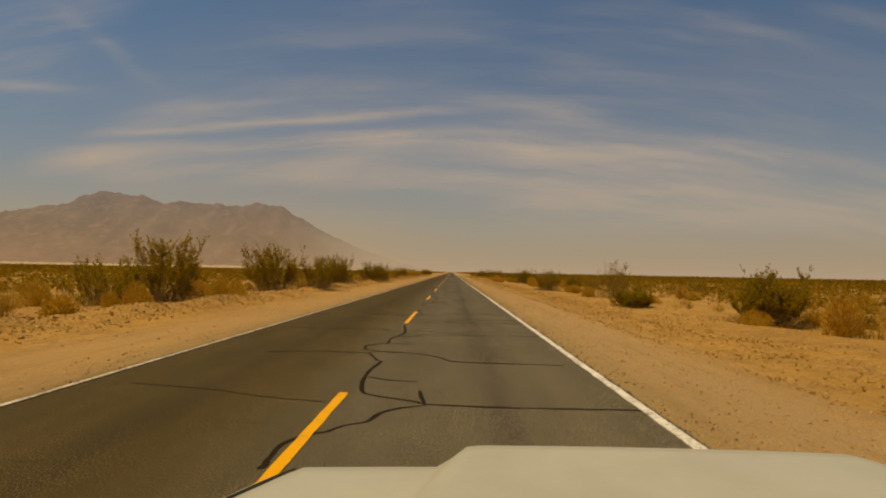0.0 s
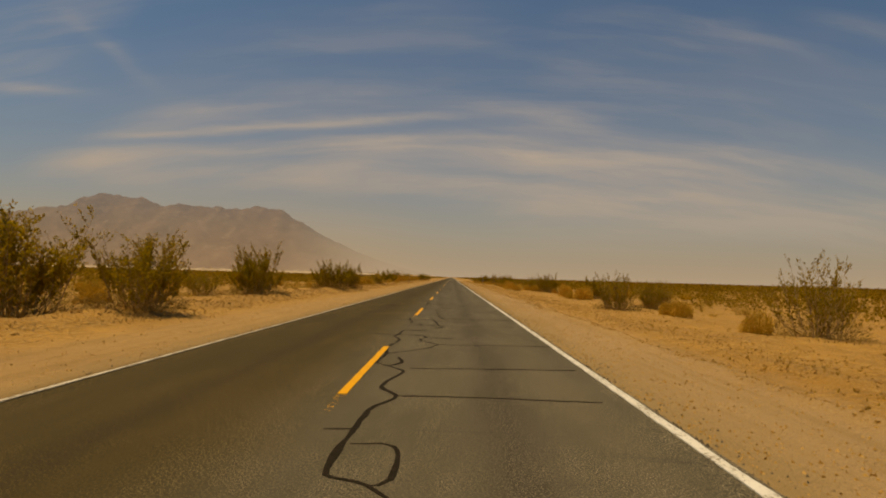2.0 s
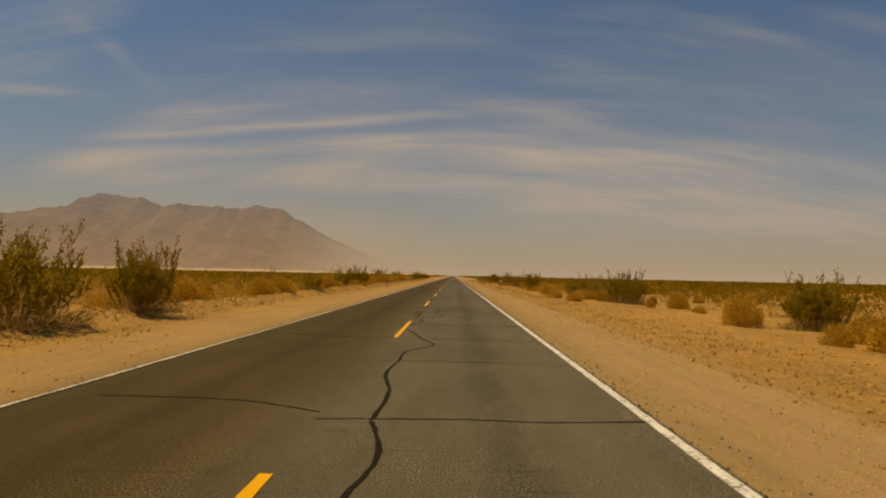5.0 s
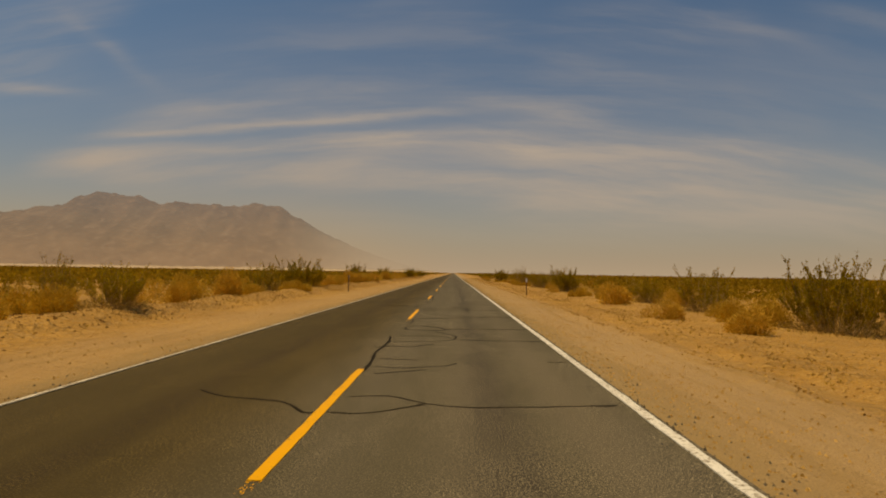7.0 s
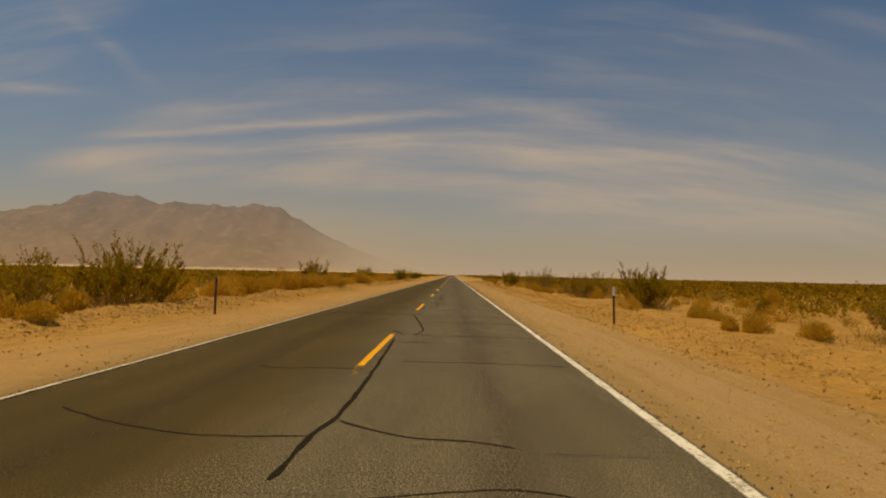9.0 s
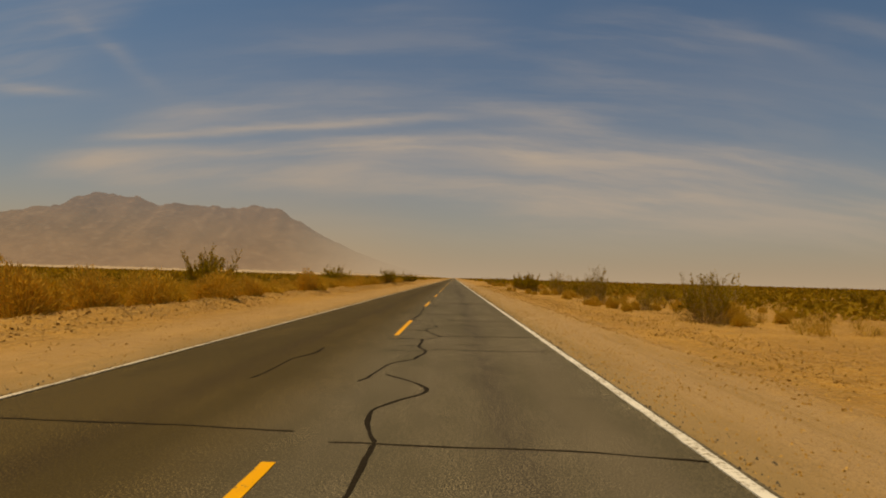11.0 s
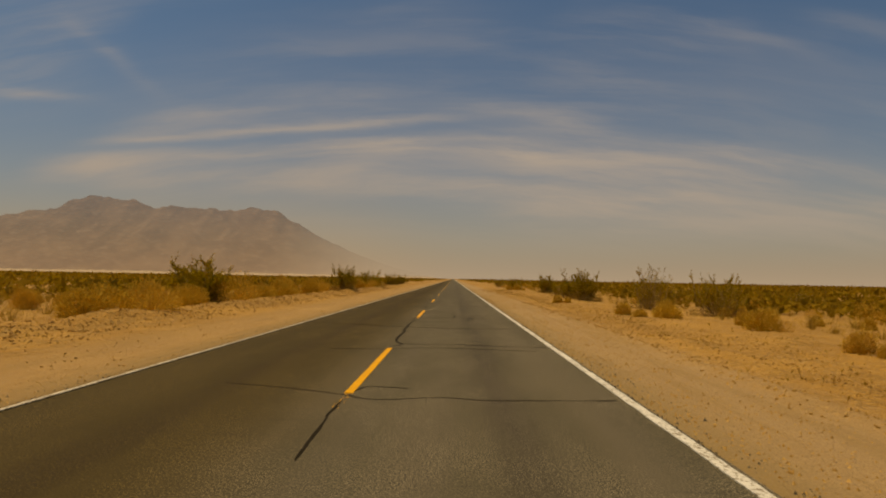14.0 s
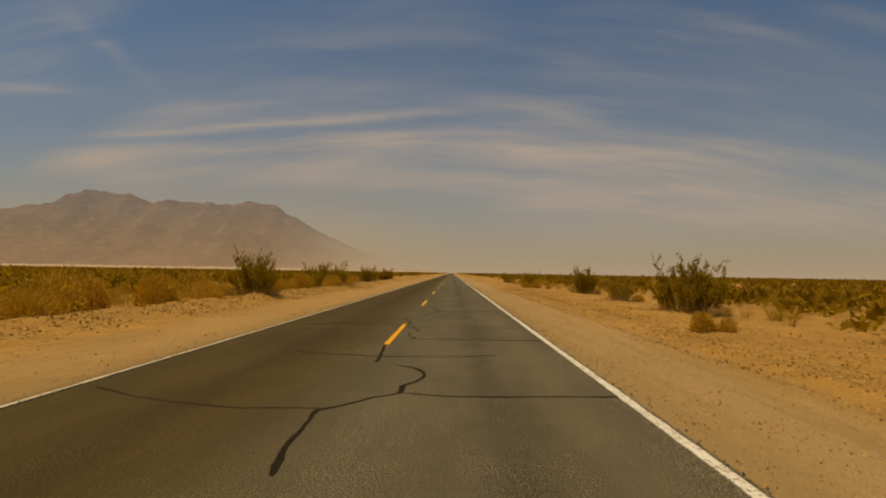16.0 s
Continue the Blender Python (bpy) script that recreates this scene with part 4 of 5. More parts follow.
crack_seal(0.042, (-0.62, 39.11), (-0.03, 39.06), (0.62, 38.87))
crack_seal(0.058, (0.58, 40.75), (0.54, 40.34), (-0.00, 40.20))
crack_seal(0.058, (0.02, 41.30), (0.02, 41.13), (-0.00, 40.93))
crack_seal(0.058, (-0.14, 41.93), (0.35, 41.95), (0.89, 41.96), (1.33, 41.97), (1.73, 41.91), (2.30, 41.93), (3.09, 42.10))
crack_seal(0.070, (-0.15, 45.04), (-0.10, 44.05), (0.03, 43.48), (-0.01, 43.04), (0.12, 42.67), (0.31, 42.37), (0.38, 42.07), (0.35, 41.99))
crack_seal(0.058, (0.79, 43.71), (1.20, 43.57), (1.65, 43.55), (1.90, 43.76))
crack_seal(0.058, (-0.49, 44.00), (0.71, 44.40))
crack_seal(0.070, (0.80, 48.58), (0.68, 48.21), (0.73, 47.66), (0.85, 47.02), (0.78, 46.41), (0.89, 45.43), (1.02, 44.90), (0.70, 44.45), (0.71, 43.80), (0.81, 43.03), (0.87, 42.21), (0.93, 41.94), (1.06, 41.64), (0.99, 41.44), (0.88, 41.21), (0.78, 41.18))
crack_seal(0.058, (1.02, 44.90), (1.39, 44.93), (1.91, 44.76), (2.40, 44.79), (3.52, 45.03))
crack_seal(0.058, (-0.33, 46.23), (-0.05, 46.46), (0.85, 46.81), (1.59, 47.21), (2.16, 47.14))
crack_seal(0.042, (-1.51, 49.45), (-1.20, 49.32), (-0.90, 49.24), (-0.41, 49.25), (-0.27, 49.17), (-0.13, 48.93), (-0.10, 48.75))
crack_seal(0.058, (0.92, 49.10), (1.03, 49.20), (1.32, 49.29), (1.82, 49.31), (2.32, 49.34), (3.10, 49.43))
crack_seal(0.070, (0.68, 50.93), (0.60, 50.47), (0.58, 50.02), (0.69, 49.52), (0.84, 49.21), (0.92, 49.10), (0.85, 48.87), (0.80, 48.58))
crack_seal(0.058, (0.04, 50.64), (0.36, 50.75), (0.68, 50.93), (0.95, 51.58))
crack_seal(0.058, (0.03, 51.10), (0.09, 51.49), (0.66, 51.64), (0.70, 51.76), (0.59, 52.16))
crack_seal(0.058, (0.66, 51.64), (0.95, 51.58), (1.56, 51.70))
crack_seal(0.058, (0.08, 52.52), (0.31, 52.51), (0.83, 52.37), (1.76, 52.76), (2.31, 53.01))
crack_seal(0.042, (-1.39, 58.75), (-0.78, 58.74), (-0.70, 58.74))
crack_seal(0.058, (-0.07, 61.15), (0.44, 61.44), (0.86, 62.06))
crack_seal(0.058, (0.10, 63.07), (0.55, 63.12), (0.68, 63.87), (0.79, 65.19))
crack_seal(0.058, (-0.29, 82.69), (0.05, 82.66), (0.29, 82.62))
crack_seal(0.070, (0.88, 84.33), (0.93, 83.99), (0.85, 82.69))
crack_seal(0.058, (-0.27, 84.24), (0.08, 84.21))
crack_seal(0.070, (0.04, 85.64), (0.07, 85.11), (0.05, 84.63), (0.06, 84.23), (0.01, 82.89), (0.01, 82.56))
crack_seal(0.058, (0.25, 85.00), (0.53, 84.90), (0.81, 84.79), (1.10, 84.83))
crack_seal(0.058, (1.10, 84.89), (1.27, 85.02), (1.51, 85.04), (1.95, 85.00), (2.52, 84.99), (3.22, 85.04))
crack_seal(0.042, (-0.97, 85.36), (-0.55, 85.33), (-0.23, 85.31), (0.07, 85.11), (0.25, 85.00), (0.45, 85.05), (0.68, 85.29), (0.76, 85.36))
crack_seal(0.058, (-0.12, 85.42), (-0.22, 85.77), (-0.13, 85.90), (0.23, 85.81), (0.57, 85.81))
crack_seal(0.070, (0.82, 86.91), (0.68, 86.64), (0.73, 86.28), (0.60, 85.85), (0.67, 85.33))
crack_seal(0.058, (0.40, 87.57), (0.63, 87.45), (0.82, 86.91), (1.19, 87.00), (1.49, 87.18), (1.83, 87.13), (2.42, 87.00), (3.39, 87.08))
crack_seal(0.070, (0.93, 88.14), (1.21, 88.07), (1.38, 87.71), (1.49, 87.18))
crack_seal(0.058, (-0.51, 87.61), (0.02, 87.60), (0.40, 87.57), (0.54, 87.94), (0.76, 88.13), (0.93, 88.14))
crack_seal(0.042, (-0.07, 89.87), (-0.03, 88.96), (-0.29, 88.61), (-0.48, 88.44), (-0.45, 87.75), (-0.46, 87.37), (-0.65, 87.17), (-0.86, 87.05), (-1.26, 87.28), (-1.73, 87.39))
crack_seal(0.058, (-0.03, 88.96), (0.40, 88.85), (1.00, 88.71), (1.43, 88.99), (1.87, 89.31))
crack_seal(0.058, (-0.07, 89.87), (0.63, 89.85), (1.28, 89.79), (1.69, 89.35), (1.87, 89.31), (3.23, 89.39))
crack_seal(0.058, (0.04, 92.49), (0.47, 92.47), (1.08, 92.99))
crack_seal(0.042, (-1.77, 93.50), (-1.31, 93.16), (-0.55, 92.91), (-0.21, 92.44), (-0.02, 92.53))
crack_seal(0.058, (0.11, 93.29), (0.61, 93.35), (1.08, 92.99), (1.68, 92.85), (3.30, 93.10))
crack_seal(0.070, (0.20, 94.89), (0.97, 95.34))
crack_seal(0.058, (0.13, 95.56), (0.56, 95.45), (0.91, 95.59), (1.32, 95.81), (1.43, 96.12))
crack_seal(0.058, (2.99, 96.33), (3.33, 96.38))
crack_seal(0.058, (0.07, 96.43), (0.77, 96.31))
crack_seal(0.070, (-0.08, 97.19), (-0.03, 96.60), (0.02, 95.83), (0.01, 95.02))
crack_seal(0.058, (0.19, 105.29), (0.41, 105.39), (0.75, 105.46), (1.41, 105.80), (2.01, 106.10), (2.57, 106.45), (3.40, 106.62))
crack_seal(0.058, (0.22, 107.44), (0.62, 107.34), (0.98, 107.11), (1.42, 106.78), (1.87, 106.54), (2.49, 106.50), (3.40, 106.62))
crack_seal(0.042, (-1.55, 119.58), (-1.34, 119.40), (-0.98, 119.39), (-0.64, 119.48), (0.05, 119.46))
crack_seal(0.058, (0.21, 123.11), (0.89, 123.07))
crack_seal(0.058, (0.21, 124.74), (0.86, 124.87))
crack_seal(0.058, (-0.13, 125.73), (0.21, 124.74))
crack_seal(0.042, (-1.35, 144.71), (-1.34, 143.09), (-1.40, 142.79))
crack_seal(0.070, (-1.18, 146.29), (-1.16, 145.52), (-1.35, 144.71))
crack_seal(0.058, (0.04, 146.21), (0.40, 146.18), (0.62, 146.21), (0.80, 146.31), (1.13, 146.54), (1.54, 146.53), (2.21, 146.50), (3.35, 146.74))
crack_seal(0.070, (0.57, 151.07), (0.64, 150.57), (0.63, 150.41), (0.83, 149.68), (0.98, 149.13), (0.76, 148.47), (0.64, 148.34), (0.64, 147.65), (0.63, 146.99), (0.69, 146.67), (0.80, 146.36), (0.81, 146.06), (0.77, 145.71), (0.68, 145.34), (0.68, 145.02), (0.58, 144.96), (0.44, 144.70), (0.30, 144.43), (0.12, 143.01), (0.05, 142.83))
crack_seal(0.058, (0.21, 147.00), (0.59, 147.07))
crack_seal(0.058, (1.41, 147.46), (1.95, 147.49))
crack_seal(0.058, (-0.14, 148.38), (0.29, 148.41), (0.64, 148.39))
crack_seal(0.058, (0.98, 149.04), (1.37, 149.18), (2.57, 149.37), (3.35, 149.47))
crack_seal(0.058, (0.10, 150.64), (0.59, 150.53))
crack_seal(0.070, (0.82, 152.19), (0.85, 151.88), (0.88, 151.68), (0.77, 151.46), (0.61, 151.22), (0.57, 151.07))
crack_seal(0.058, (-0.31, 152.43), (0.05, 152.41), (0.48, 152.24), (0.79, 152.22), (0.96, 152.22), (1.30, 152.40), (1.56, 152.40), (2.04, 152.35), (2.67, 152.44), (3.19, 152.50))
crack_seal(0.058, (-0.04, 154.15), (0.45, 154.06), (0.79, 153.88), (1.06, 153.90), (1.26, 154.14), (1.38, 154.38), (2.02, 154.49), (2.74, 154.50), (3.60, 154.71))
crack_seal(0.070, (1.08, 155.26), (1.39, 154.38))
crack_seal(0.070, (0.03, 158.13), (0.09, 157.71), (0.09, 157.40), (-0.00, 155.79), (-0.01, 154.63), (-0.04, 154.15))
crack_seal(0.058, (0.24, 158.21), (0.52, 157.57), (1.05, 157.54), (2.00, 157.68), (3.40, 158.09))
crack_seal(0.042, (-0.76, 158.28), (-0.39, 158.14), (-0.16, 158.09))
crack_seal(0.070, (0.02, 163.31), (-0.05, 162.61), (-0.02, 161.26), (0.05, 160.56), (0.02, 160.20), (-0.01, 159.68), (0.02, 159.17), (0.04, 158.60), (0.03, 158.26), (0.03, 158.13))
crack_seal(0.058, (0.65, 163.86), (0.02, 163.31))
crack_seal(0.058, (2.61, 163.62), (3.22, 163.82), (3.61, 163.84))
crack_seal(0.058, (0.04, 164.50), (0.65, 163.86), (1.09, 163.80))
crack_seal(0.058, (0.14, 166.26), (0.50, 166.32), (0.80, 166.47), (1.02, 166.74), (1.17, 166.81), (1.80, 166.84), (2.34, 166.90), (3.20, 167.04))
crack_seal(0.058, (0.12, 168.08), (0.60, 167.92), (0.93, 167.82), (1.27, 167.72), (1.58, 167.70), (2.52, 167.83), (3.25, 167.94))
crack_seal(0.058, (0.77, 168.86), (1.45, 168.67), (2.29, 168.77))
crack_seal(0.070, (0.05, 171.40), (0.01, 169.89), (0.00, 168.76))
crack_seal(0.042, (-0.63, 170.45), (-0.02, 170.46))
crack_seal(0.058, (-0.05, 173.45), (0.03, 173.85), (0.19, 173.98), (0.47, 173.95), (0.79, 173.84), (1.24, 173.70), (1.52, 173.68), (1.96, 173.67), (2.56, 173.71), (3.02, 173.71))
crack_seal(0.058, (-0.45, 174.42), (-0.09, 174.28))
crack_seal(0.058, (0.14, 184.17), (0.57, 184.17), (1.25, 184.31), (1.57, 184.24), (2.36, 184.08), (3.33, 184.06))
crack_seal(0.070, (-0.13, 187.83), (-0.05, 187.29), (-0.07, 186.66), (-0.08, 185.36), (-0.02, 184.61), (0.14, 184.17), (0.01, 183.73))
crack_seal(0.042, (-1.85, 189.34), (-1.52, 189.26), (-1.18, 189.15), (-0.55, 188.89), (-0.03, 188.85), (0.31, 188.65), (0.52, 188.63), (0.78, 188.52), (1.04, 188.47), (1.41, 188.47), (1.83, 188.49), (2.26, 188.56), (3.05, 188.74))
crack_seal(0.042, (-0.04, 188.92), (-0.52, 188.96), (-1.72, 189.31), (-3.45, 190.07))
crack_seal(0.058, (0.29, 189.55), (0.69, 189.60))
crack_seal(0.070, (-0.10, 191.88), (-0.09, 191.29), (-0.10, 190.48), (-0.13, 189.67), (-0.12, 189.01), (-0.07, 188.55), (-0.12, 188.17), (-0.13, 187.83))
crack_seal(0.058, (0.12, 191.12), (0.59, 191.05), (0.91, 191.28), (1.48, 191.57), (1.71, 191.75), (2.04, 192.43))
crack_seal(0.058, (-0.31, 192.91), (1.29, 193.14), (3.21, 192.98))
crack_seal(0.070, (1.32, 195.39), (1.33, 194.96), (1.41, 194.55), (1.30, 193.89), (1.36, 193.24))
crack_seal(0.058, (1.41, 194.55), (1.89, 194.53), (2.07, 194.54), (2.65, 194.92), (2.79, 195.06))
crack_seal(0.070, (1.29, 197.01), (1.38, 196.80), (1.32, 196.35), (1.20, 196.12), (1.15, 195.91), (1.21, 195.72), (1.30, 195.50), (1.32, 195.39))
crack_seal(0.058, (0.03, 197.04), (0.43, 196.93), (0.98, 196.99), (1.29, 197.01), (1.50, 197.09), (1.87, 197.27), (2.45, 197.51), (3.05, 197.70))
crack_seal(0.042, (-0.12, 202.07), (-0.58, 202.04), (-1.17, 202.04), (-2.23, 202.39), (-3.19, 202.98))
crack_seal(0.070, (0.43, 205.18), (0.78, 204.84), (0.92, 204.27), (0.84, 203.79), (0.67, 203.44), (0.67, 202.95), (0.39, 202.68), (0.17, 202.35), (0.03, 202.13), (-0.14, 201.97), (-0.12, 201.43), (-0.11, 201.11), (-0.11, 200.76), (-0.08, 200.42), (0.00, 199.89))
crack_seal(0.058, (0.61, 203.02), (1.10, 202.86), (1.68, 202.82), (3.41, 202.99))
crack_seal(0.042, (-1.57, 206.54), (-0.17, 206.15), (0.35, 206.15), (1.57, 206.27), (2.13, 206.55))
crack_seal(0.070, (-0.08, 208.14), (0.05, 205.79), (0.01, 205.42))
crack_seal(0.042, (-0.26, 111.19), (-0.31, 111.48), (-0.24, 112.16), (-0.30, 112.96), (-0.16, 113.88), (0.06, 114.10), (1.69, 114.56), (2.46, 114.37), (3.39, 114.23))
crack_seal(0.058, (-0.26, 111.19), (0.16, 110.98), (0.73, 110.56))
crack_seal(0.058, (0.21, 108.87), (0.21, 109.02), (0.42, 109.36), (0.37, 109.50), (0.21, 109.81), (0.18, 110.03), (0.24, 110.23), (0.74, 110.51), (1.89, 110.65))
crack_seal(0.042, (0.42, 109.36), (0.57, 109.35), (0.75, 109.05))
crack_seal(0.070, (2.15, 112.73), (1.49, 112.42), (1.34, 112.07), (1.52, 111.68), (1.94, 111.39), (2.00, 110.83), (1.91, 110.52), (1.90, 110.12), (1.97, 109.86), (1.89, 109.46))
crack_seal(0.042, (1.89, 110.06), (2.52, 110.16), (3.20, 110.32))
crack_seal(0.030, (-1.68, 112.61), (-0.64, 112.68))
crack_seal(0.030, (-1.36, 111.79), (-0.46, 111.84))
crack_seal(0.042, (-1.82, 179.03), (-0.91, 178.76), (-0.17, 178.45), (0.01, 178.34), (0.20, 178.17), (0.52, 178.15), (1.14, 178.34), (1.78, 178.22), (3.33, 178.39))
crack_seal(0.042, (-0.05, 178.02), (-0.05, 177.40), (-0.01, 176.64), (-0.00, 176.12), (0.02, 175.72))
crack_seal(0.042, (0.01, 178.58), (0.09, 178.91), (0.29, 178.97), (0.68, 178.91))
crack_seal(0.030, (-1.24, 183.09), (0.03, 183.22), (0.88, 183.56), (2.99, 183.29))
crack_seal(0.058, (0.15, 101.62), (0.10, 102.47), (0.43, 102.64), (0.91, 102.51), (1.09, 102.07), (1.16, 101.85), (1.03, 101.52), (0.61, 101.55), (0.15, 101.62))
crack_seal(0.042, (1.16, 101.85), (1.83, 102.04), (3.37, 102.18))
crack_seal(0.042, (0.11, 104.95), (0.15, 103.66), (0.15, 102.91), (0.43, 102.64))
crack_seal(0.058, (0.89, 101.41), (1.27, 100.64), (1.43, 100.33), (1.44, 99.94), (1.41, 99.50))
crack_seal(0.042, (-0.10, 100.02), (0.68, 100.17), (1.11, 100.11), (1.40, 99.73))
crack_seal(0.058, (-0.02, 99.04), (0.53, 99.01), (0.92, 99.10), (1.41, 99.45), (2.09, 99.43), (3.37, 99.43))
crack_seal(0.070, (-0.08, 97.17), (-0.03, 98.17), (-0.02, 99.04), (-0.09, 99.98))
crack_seal(0.058, (-0.16, 97.84), (-0.01, 98.08), (0.52, 98.10), (0.70, 98.24), (0.74, 98.44), (0.96, 98.53))
crack_seal(0.070, (0.10, 123.69), (0.20, 120.27), (0.25, 116.93), (0.15, 115.79), (0.14, 114.95), (0.12, 114.63))
crack_seal(0.058, (0.28, 116.34), (0.62, 116.04), (1.06, 115.78), (1.56, 115.72), (1.94, 115.55))
crack_seal(0.042, (-2.63, 116.59), (-1.85, 116.07), (-0.82, 115.70), (0.16, 115.76))
crack_seal(0.030, (0.57, 120.33), (2.07, 120.33), (3.26, 120.17))
crack_seal(0.070, (-0.04, 16.44), (0.13, 14.36), (-0.06, 13.13), (-0.05, 12.33), (-0.06, 12.14), (-0.37, 11.91), (-0.44, 11.48), (-0.30, 11.16), (-0.01, 10.97), (0.41, 10.89))
crack_seal(0.042, (-0.06, 12.14), (0.44, 12.10))
crack_seal(0.042, (-2.07, 10.59), (-1.56, 10.73), (-0.98, 10.80), (-0.45, 10.68), (-0.19, 10.80), (-0.01, 10.97))
crack_seal(0.042, (-2.03, 53.37), (-1.20, 53.01), (-0.56, 52.81))
crack_seal(0.070, (-0.07, 60.68), (-0.34, 60.06), (-0.35, 58.72), (-0.08, 58.43), (0.03, 57.51), (0.01, 57.04), (-0.01, 56.28), (0.12, 55.90), (0.11, 55.35), (0.04, 55.20), (0.01, 54.30), (-0.01, 53.55))
crack_seal(0.058, (0.04, 55.20), (-0.15, 55.44), (-0.24, 55.78), (-0.15, 56.07), (0.06, 55.98), (0.41, 55.94), (0.65, 56.07), (0.85, 56.25))
crack_seal(0.070, (0.79, 59.08), (0.54, 58.34), (0.50, 57.25), (0.57, 56.91), (0.90, 56.81), (0.85, 56.25), (0.65, 55.83), (0.80, 55.33), (0.76, 54.87), (0.84, 54.40))
crack_seal(0.058, (0.10, 55.30), (0.35, 55.15), (0.80, 55.23))
crack_seal(0.042, (0.01, 57.04), (0.51, 57.05))
crack_seal(0.042, (0.90, 56.81), (1.50, 56.95))
crack_seal(0.058, (0.05, 53.97), (0.32, 54.17), (0.84, 54.40), (1.47, 54.35), (2.99, 54.45))
crack_seal(0.042, (-0.19, 59.72), (0.79, 59.08), (2.06, 59.41), (3.27, 59.54))
crack_seal(0.042, (-1.80, 57.18), (-0.47, 56.80), (0.01, 57.04))

# the same kind of cracks where the road goes on
rng = random.Random(77)


def crack_field(y0, y1):
    y = y0
    cx = 0.5
    while y < y1:
        far = rng.uniform(2.5, 4.5)
        crack_seal(0.042, (rng.uniform(-0.1, 0.9), y), (rng.uniform(1.1, 1.5), y + rng.gauss(0, 0.12)), (2.3, y + rng.gauss(0, 0.1)), (3.4, y + rng.gauss(0, 0.15)))
        nx = rng.uniform(-0.1, 0.9)
        crack_seal(0.06, (cx, y), (0.5 * (cx + nx) + rng.gauss(0, 0.2), y + 0.35 * far), (0.5 * (cx + nx) + rng.gauss(0, 0.25), y + 0.7 * far), (nx, y + far))
        if rng.random() < 0.35:
            crack_seal(0.042, (-0.1, y + 0.3), (-1.2, y + 0.5 + rng.gauss(0, 0.2)), (-2.9, y + 0.6 + rng.gauss(0, 0.3)))
        cx, y = nx, y + far


crack_field(63.5, 82.5)
crack_field(124.5, 143)
crack_field(209, 262)


# ---------------------------------------------------------------- the white car at the start of the way
CAR_X = 1.745
CAR_PAINT = plain_material("cream_white_car_paint", (0.315, 0.292, 0.207), (0.350, 0.326, 0.240), 4.0, 0.38, bump=0.02)
BLACK_TRIM = plain_material("black_rubber", (0.012, 0.012, 0.012), (0.03, 0.028, 0.026), 30.0, 0.7)
DARK_GLASS = plain_material("tinted_glass", (0.012, 0.014, 0.015), (0.018, 0.02, 0.022), 2.0, 0.08, bump=0.0)
ALLOY = plain_material("wheel_alloy", (0.45, 0.45, 0.45), (0.55, 0.55, 0.54), 20.0, 0.35, 0.9)
LAMP = plain_material("clear_lamp_lens", (0.55, 0.56, 0.56), (0.65, 0.66, 0.66), 12.0, 0.15)


def loft(name, sections, mat, parent, label="", smooth=True):
    """A closed skin over rings of equal length, capped at both ends."""
    n = len(sections[0])
    verts = [p for ring in sections for p in ring]
    faces = [(j * n + i, j * n + (i + 1) % n, (j + 1) * n + (i + 1) % n, (j + 1) * n + i) for j in range(len(sections) - 1) for i in range(n)]
    faces += [tuple(range(n - 1, -1, -1)), tuple(len(verts) - n + i for i in range(n))]
    return part(name, mesh(name, verts, faces, mat, smooth), parent, label)


def ring(y, half, low, high, round_top=0.12, round_low=0.08):
    """A rounded cross-section of the body at y."""
    out = []
    for cx, cz, r, a0 in ((half - round_top, high - round_top, round_top, 0), (-half + round_top, high - round_top, round_top, 90),
                          (-half + round_low, low + round_low, round_low, 180), (half - round_low, low + round_low, round_low, 270)):
        for k in range(5):
            a = radians(a0 + 22.5 * k)
            out.append((cx + r * math.cos(a), y, cz + r * math.sin(a)))
    return out


def half_width(y):
    """Half the width of the bonnet, drawn in towards its front corners."""
    return min(1.02, 0.835 + 0.50 * (1.36 - y))


def bonnet_height(x, y):
    """A flat bonnet whose middle third is raised and widens towards the windscreen."""
    raised = 0.50 + 0.28 * (1.35 - y)
    z = 1.066 + 0.050 * ease((raised - abs(x)) / 0.085) - 0.020 * x * x
    z += 0.030 * ease((0.5 - y) / 0.9)
    return z - 0.16 * ease((y - 1.25) / 0.15) ** 2


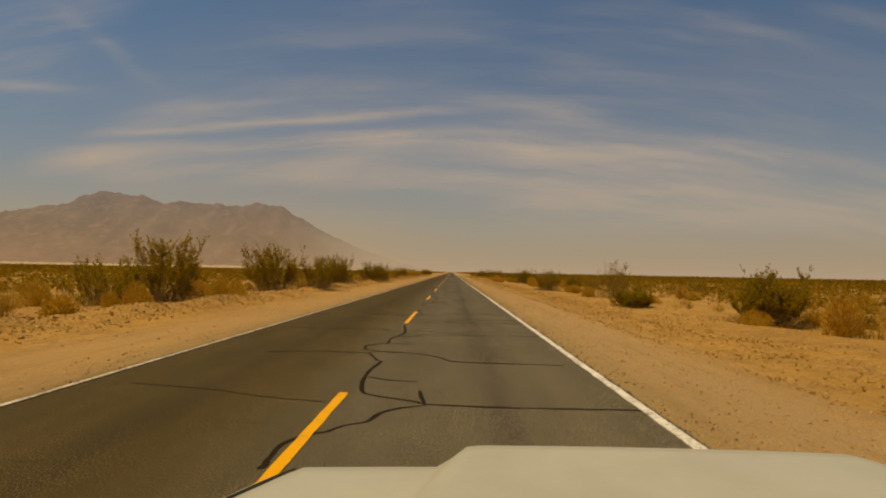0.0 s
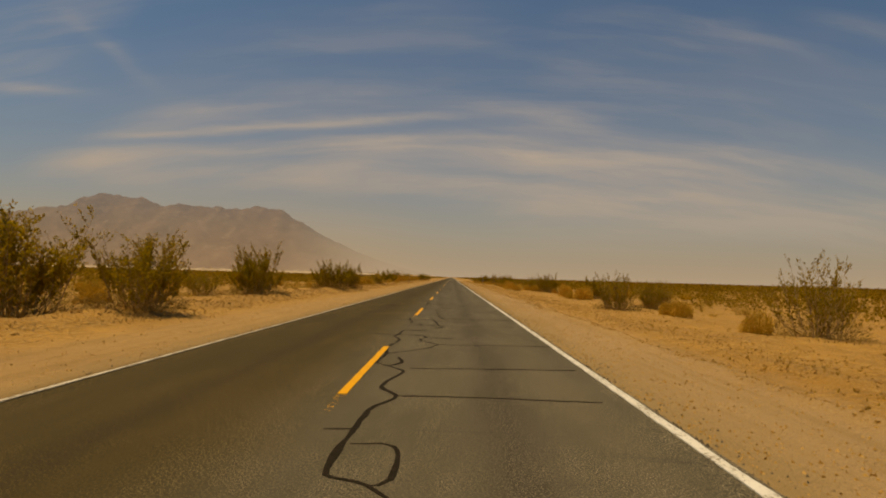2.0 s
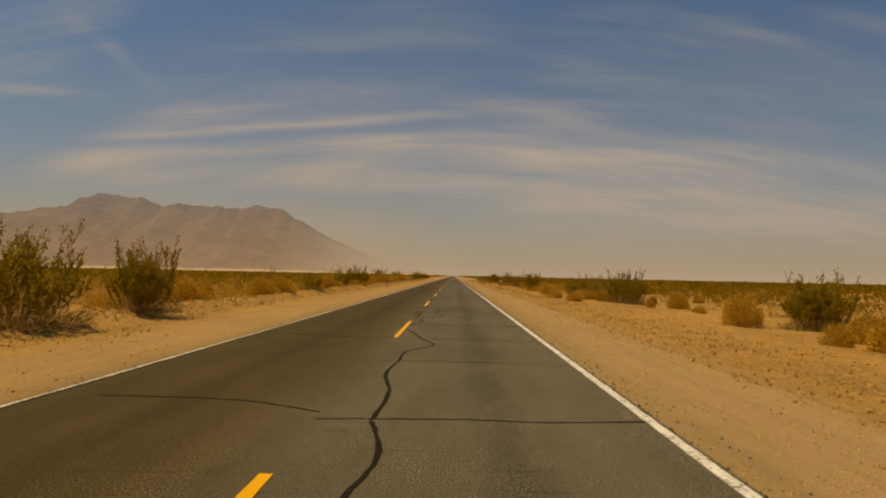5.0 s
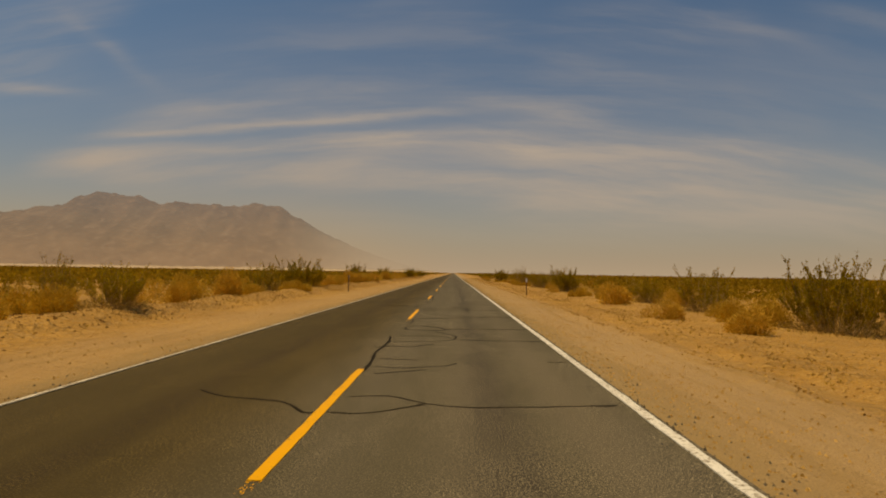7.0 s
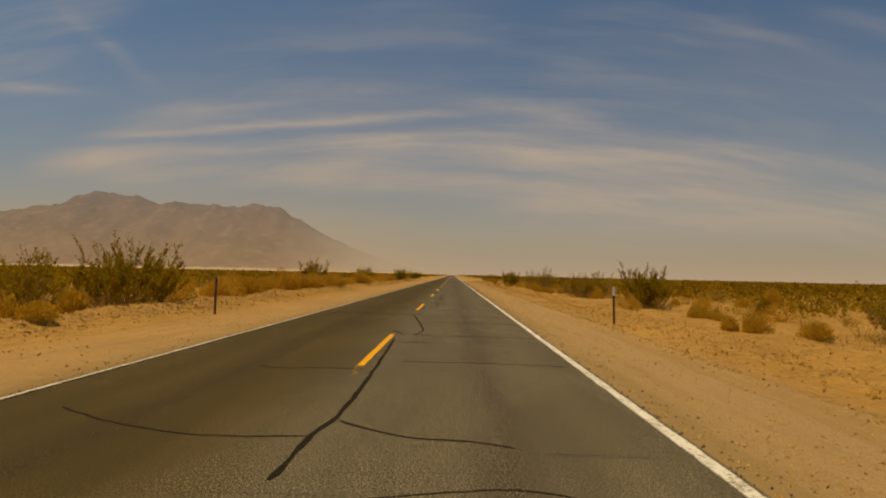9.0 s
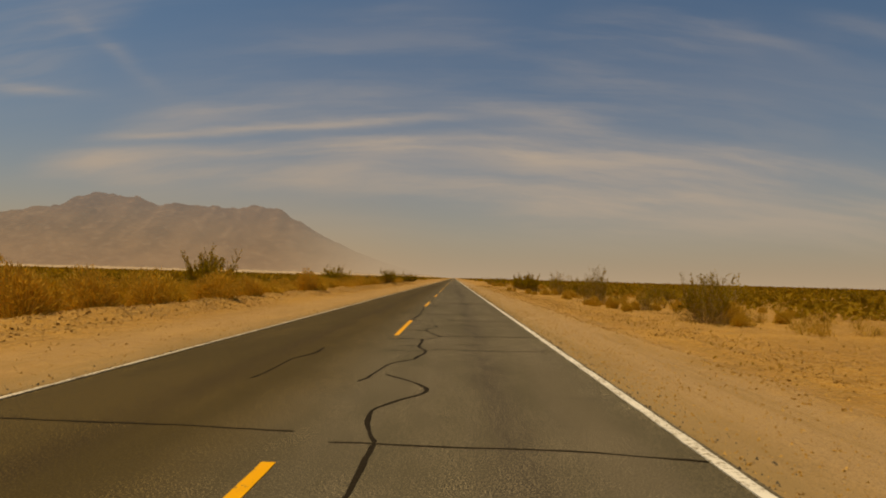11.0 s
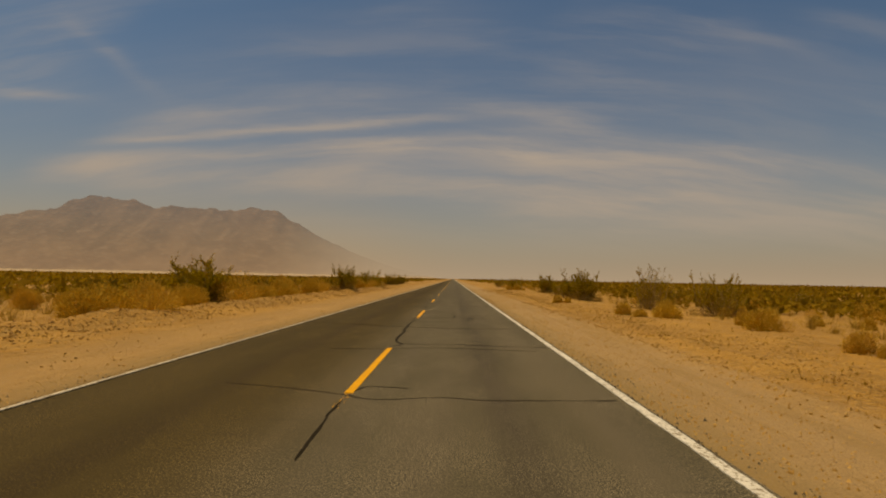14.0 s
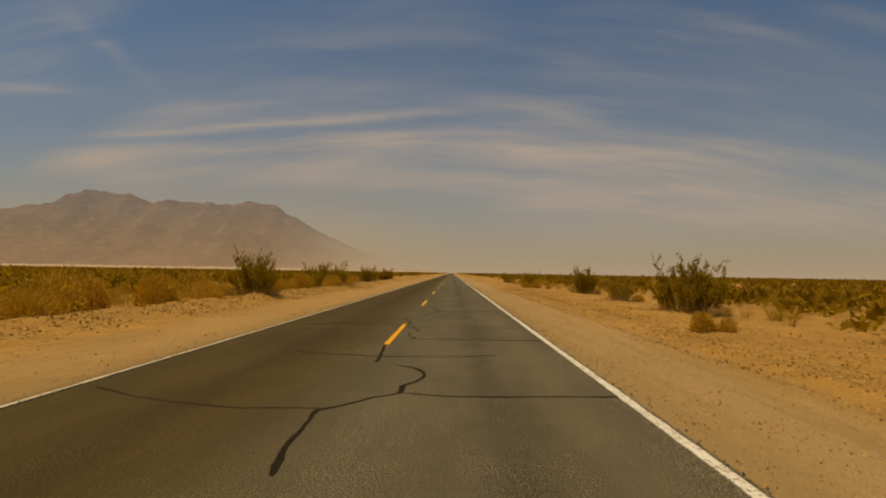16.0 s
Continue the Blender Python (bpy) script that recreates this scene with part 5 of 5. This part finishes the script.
def build_car():
    car = new("car")
    front = 1.40
    # bonnet, with a raised middle
    cols, rows = 49, 36
    verts, faces = [], []
    for j in range(rows):
        y = -0.28 + (front - 0.02 + 0.28) * j / (rows - 1)
        for i in range(cols):
            x = (half_width(y) - 0.048) * (2 * i / (cols - 1) - 1)
            verts.append((x, y, bonnet_height(x, y)))
    low = len(verts)
    verts += [(x, y, z - 0.03) for x, y, z in verts]
    for j in range(rows - 1):
        for i in range(cols - 1):
            a = j * cols + i
            faces += [(a, a + 1, a + cols + 1, a + cols), (low + a, low + a + cols, low + a + cols + 1, low + a + 1)]
    rim_line = [i for i in range(cols)] + [j * cols + cols - 1 for j in range(1, rows)] + [(rows - 1) * cols + i for i in range(cols - 2, -1, -1)] + [j * cols for j in range(rows - 2, 0, -1)]
    for a, b in zip(rim_line, rim_line[1:] + rim_line[:1]):
        faces.append((b, a, low + a, low + b))
    part("bonnet", mesh("bonnet", verts, faces, CAR_PAINT, True), car, "cream white bonnet with raised middle")
    # wings beside it
    for side in (-1, 1):
        verts, faces, cols = [], [], 9
        for j in range(rows):
            y = -0.28 + (front - 0.02 + 0.28) * j / (rows - 1)
            w = half_width(y)
            for k in range(cols):
                a = k / (cols - 1)
                x = w - 0.027 + 0.075 * math.sin(a * 1.5708)
                verts.append((side * x, y, bonnet_height(w, y) - 0.30 * (1 - math.cos(a * 1.5708))))
        faces = [(j * cols + k, j * cols + k + 1, (j + 1) * cols + k + 1, (j + 1) * cols + k) for j in range(rows - 1) for k in range(cols - 1)]
        part("wing", mesh("wing", verts, faces, CAR_PAINT, True), car)
    body = [ring(y, h + 0.13, lo, hi) for y, h, lo, hi in ((1.36, 0.62, 0.34, 0.72), (1.28, 0.74, 0.30, 0.76), (1.0, 0.82, 0.26, 0.80), (0.4, 0.87, 0.24, 0.84), (-0.30, 0.89, 0.24, 0.90),
                                                     (-0.40, 0.89, 0.24, 0.94), (-2.2, 0.90, 0.24, 0.95), (-3.0, 0.86, 0.28, 0.93), (-3.15, 0.78, 0.34, 0.86))]
    loft("body_shell", body, CAR_PAINT, car)
    loft("cabin", [ring(y, h + 0.12, 0.88, hi, 0.10, 0.02) for y, h, hi in ((-0.50, 0.74, 0.99), (-0.85, 0.70, 1.27), (-1.20, 0.64, 1.52), (-1.9, 0.63, 1.55), (-2.5, 0.62, 1.50), (-3.0, 0.70, 1.05))], CAR_PAINT, car)
    glass = [(-0.66, -0.53, 1.02), (0.66, -0.53, 1.02), (0.57, -1.14, 1.49), (-0.57, -1.14, 1.49)]
    part("windscreen", mesh("windscreen", [(x, y + 0.02, z + 0.03) for x, y, z in glass] + [(x, y, z) for x, y, z in glass],
                            [(0, 1, 2, 3), (7, 6, 5, 4), (0, 4, 5, 1), (1, 5, 6, 2), (2, 6, 7, 3), (3, 7, 4, 0)], DARK_GLASS), car, "dark windscreen glass")
    loft("bumper", [ring(y, h + 0.12, 0.36, 0.58, 0.06, 0.06) for y, h in ((1.20, 0.80), (1.36, 0.72), (1.44, 0.60))], CAR_PAINT, car)
    for side in (-1, 1):
        loft("headlight", [ring(y, h, 0.62, 0.75, 0.04, 0.04) for y, h in ((1.20, 0.10), (1.37, 0.09), (1.40, 0.06))], LAMP, car, "clear headlight lens").location.x = side * 0.66
        for y in (0.72, -2.35):
            wheel = new("wheel")
            wheel.parent = car
            wheel.location = (side * 0.92, y, 0.32)
            rings = [[(d, r * math.cos(k * 0.2618), r * math.sin(k * 0.2618)) for k in range(24)] for d, r in ((-0.10, 0.22), (-0.10, 0.29), (-0.07, 0.32), (0.07, 0.32), (0.10, 0.29), (0.10, 0.22))]
            loft("tyre", rings, BLACK_TRIM, wheel, "black tyre")
            rings = [[(d, r * math.cos(k * 0.2618), r * math.sin(k * 0.2618)) for k in range(24)] for d, r in ((-0.104, 0.21), (-0.112, 0.06), (0.112, 0.06), (0.104, 0.21))]
            loft("rim", rings, ALLOY, wheel, "grey alloy rim")
    car.location = (CAR_X, 0.0, 0.0)
    tagged(car, "cream white car with raised bonnet on the asphalt", "car")


build_car()
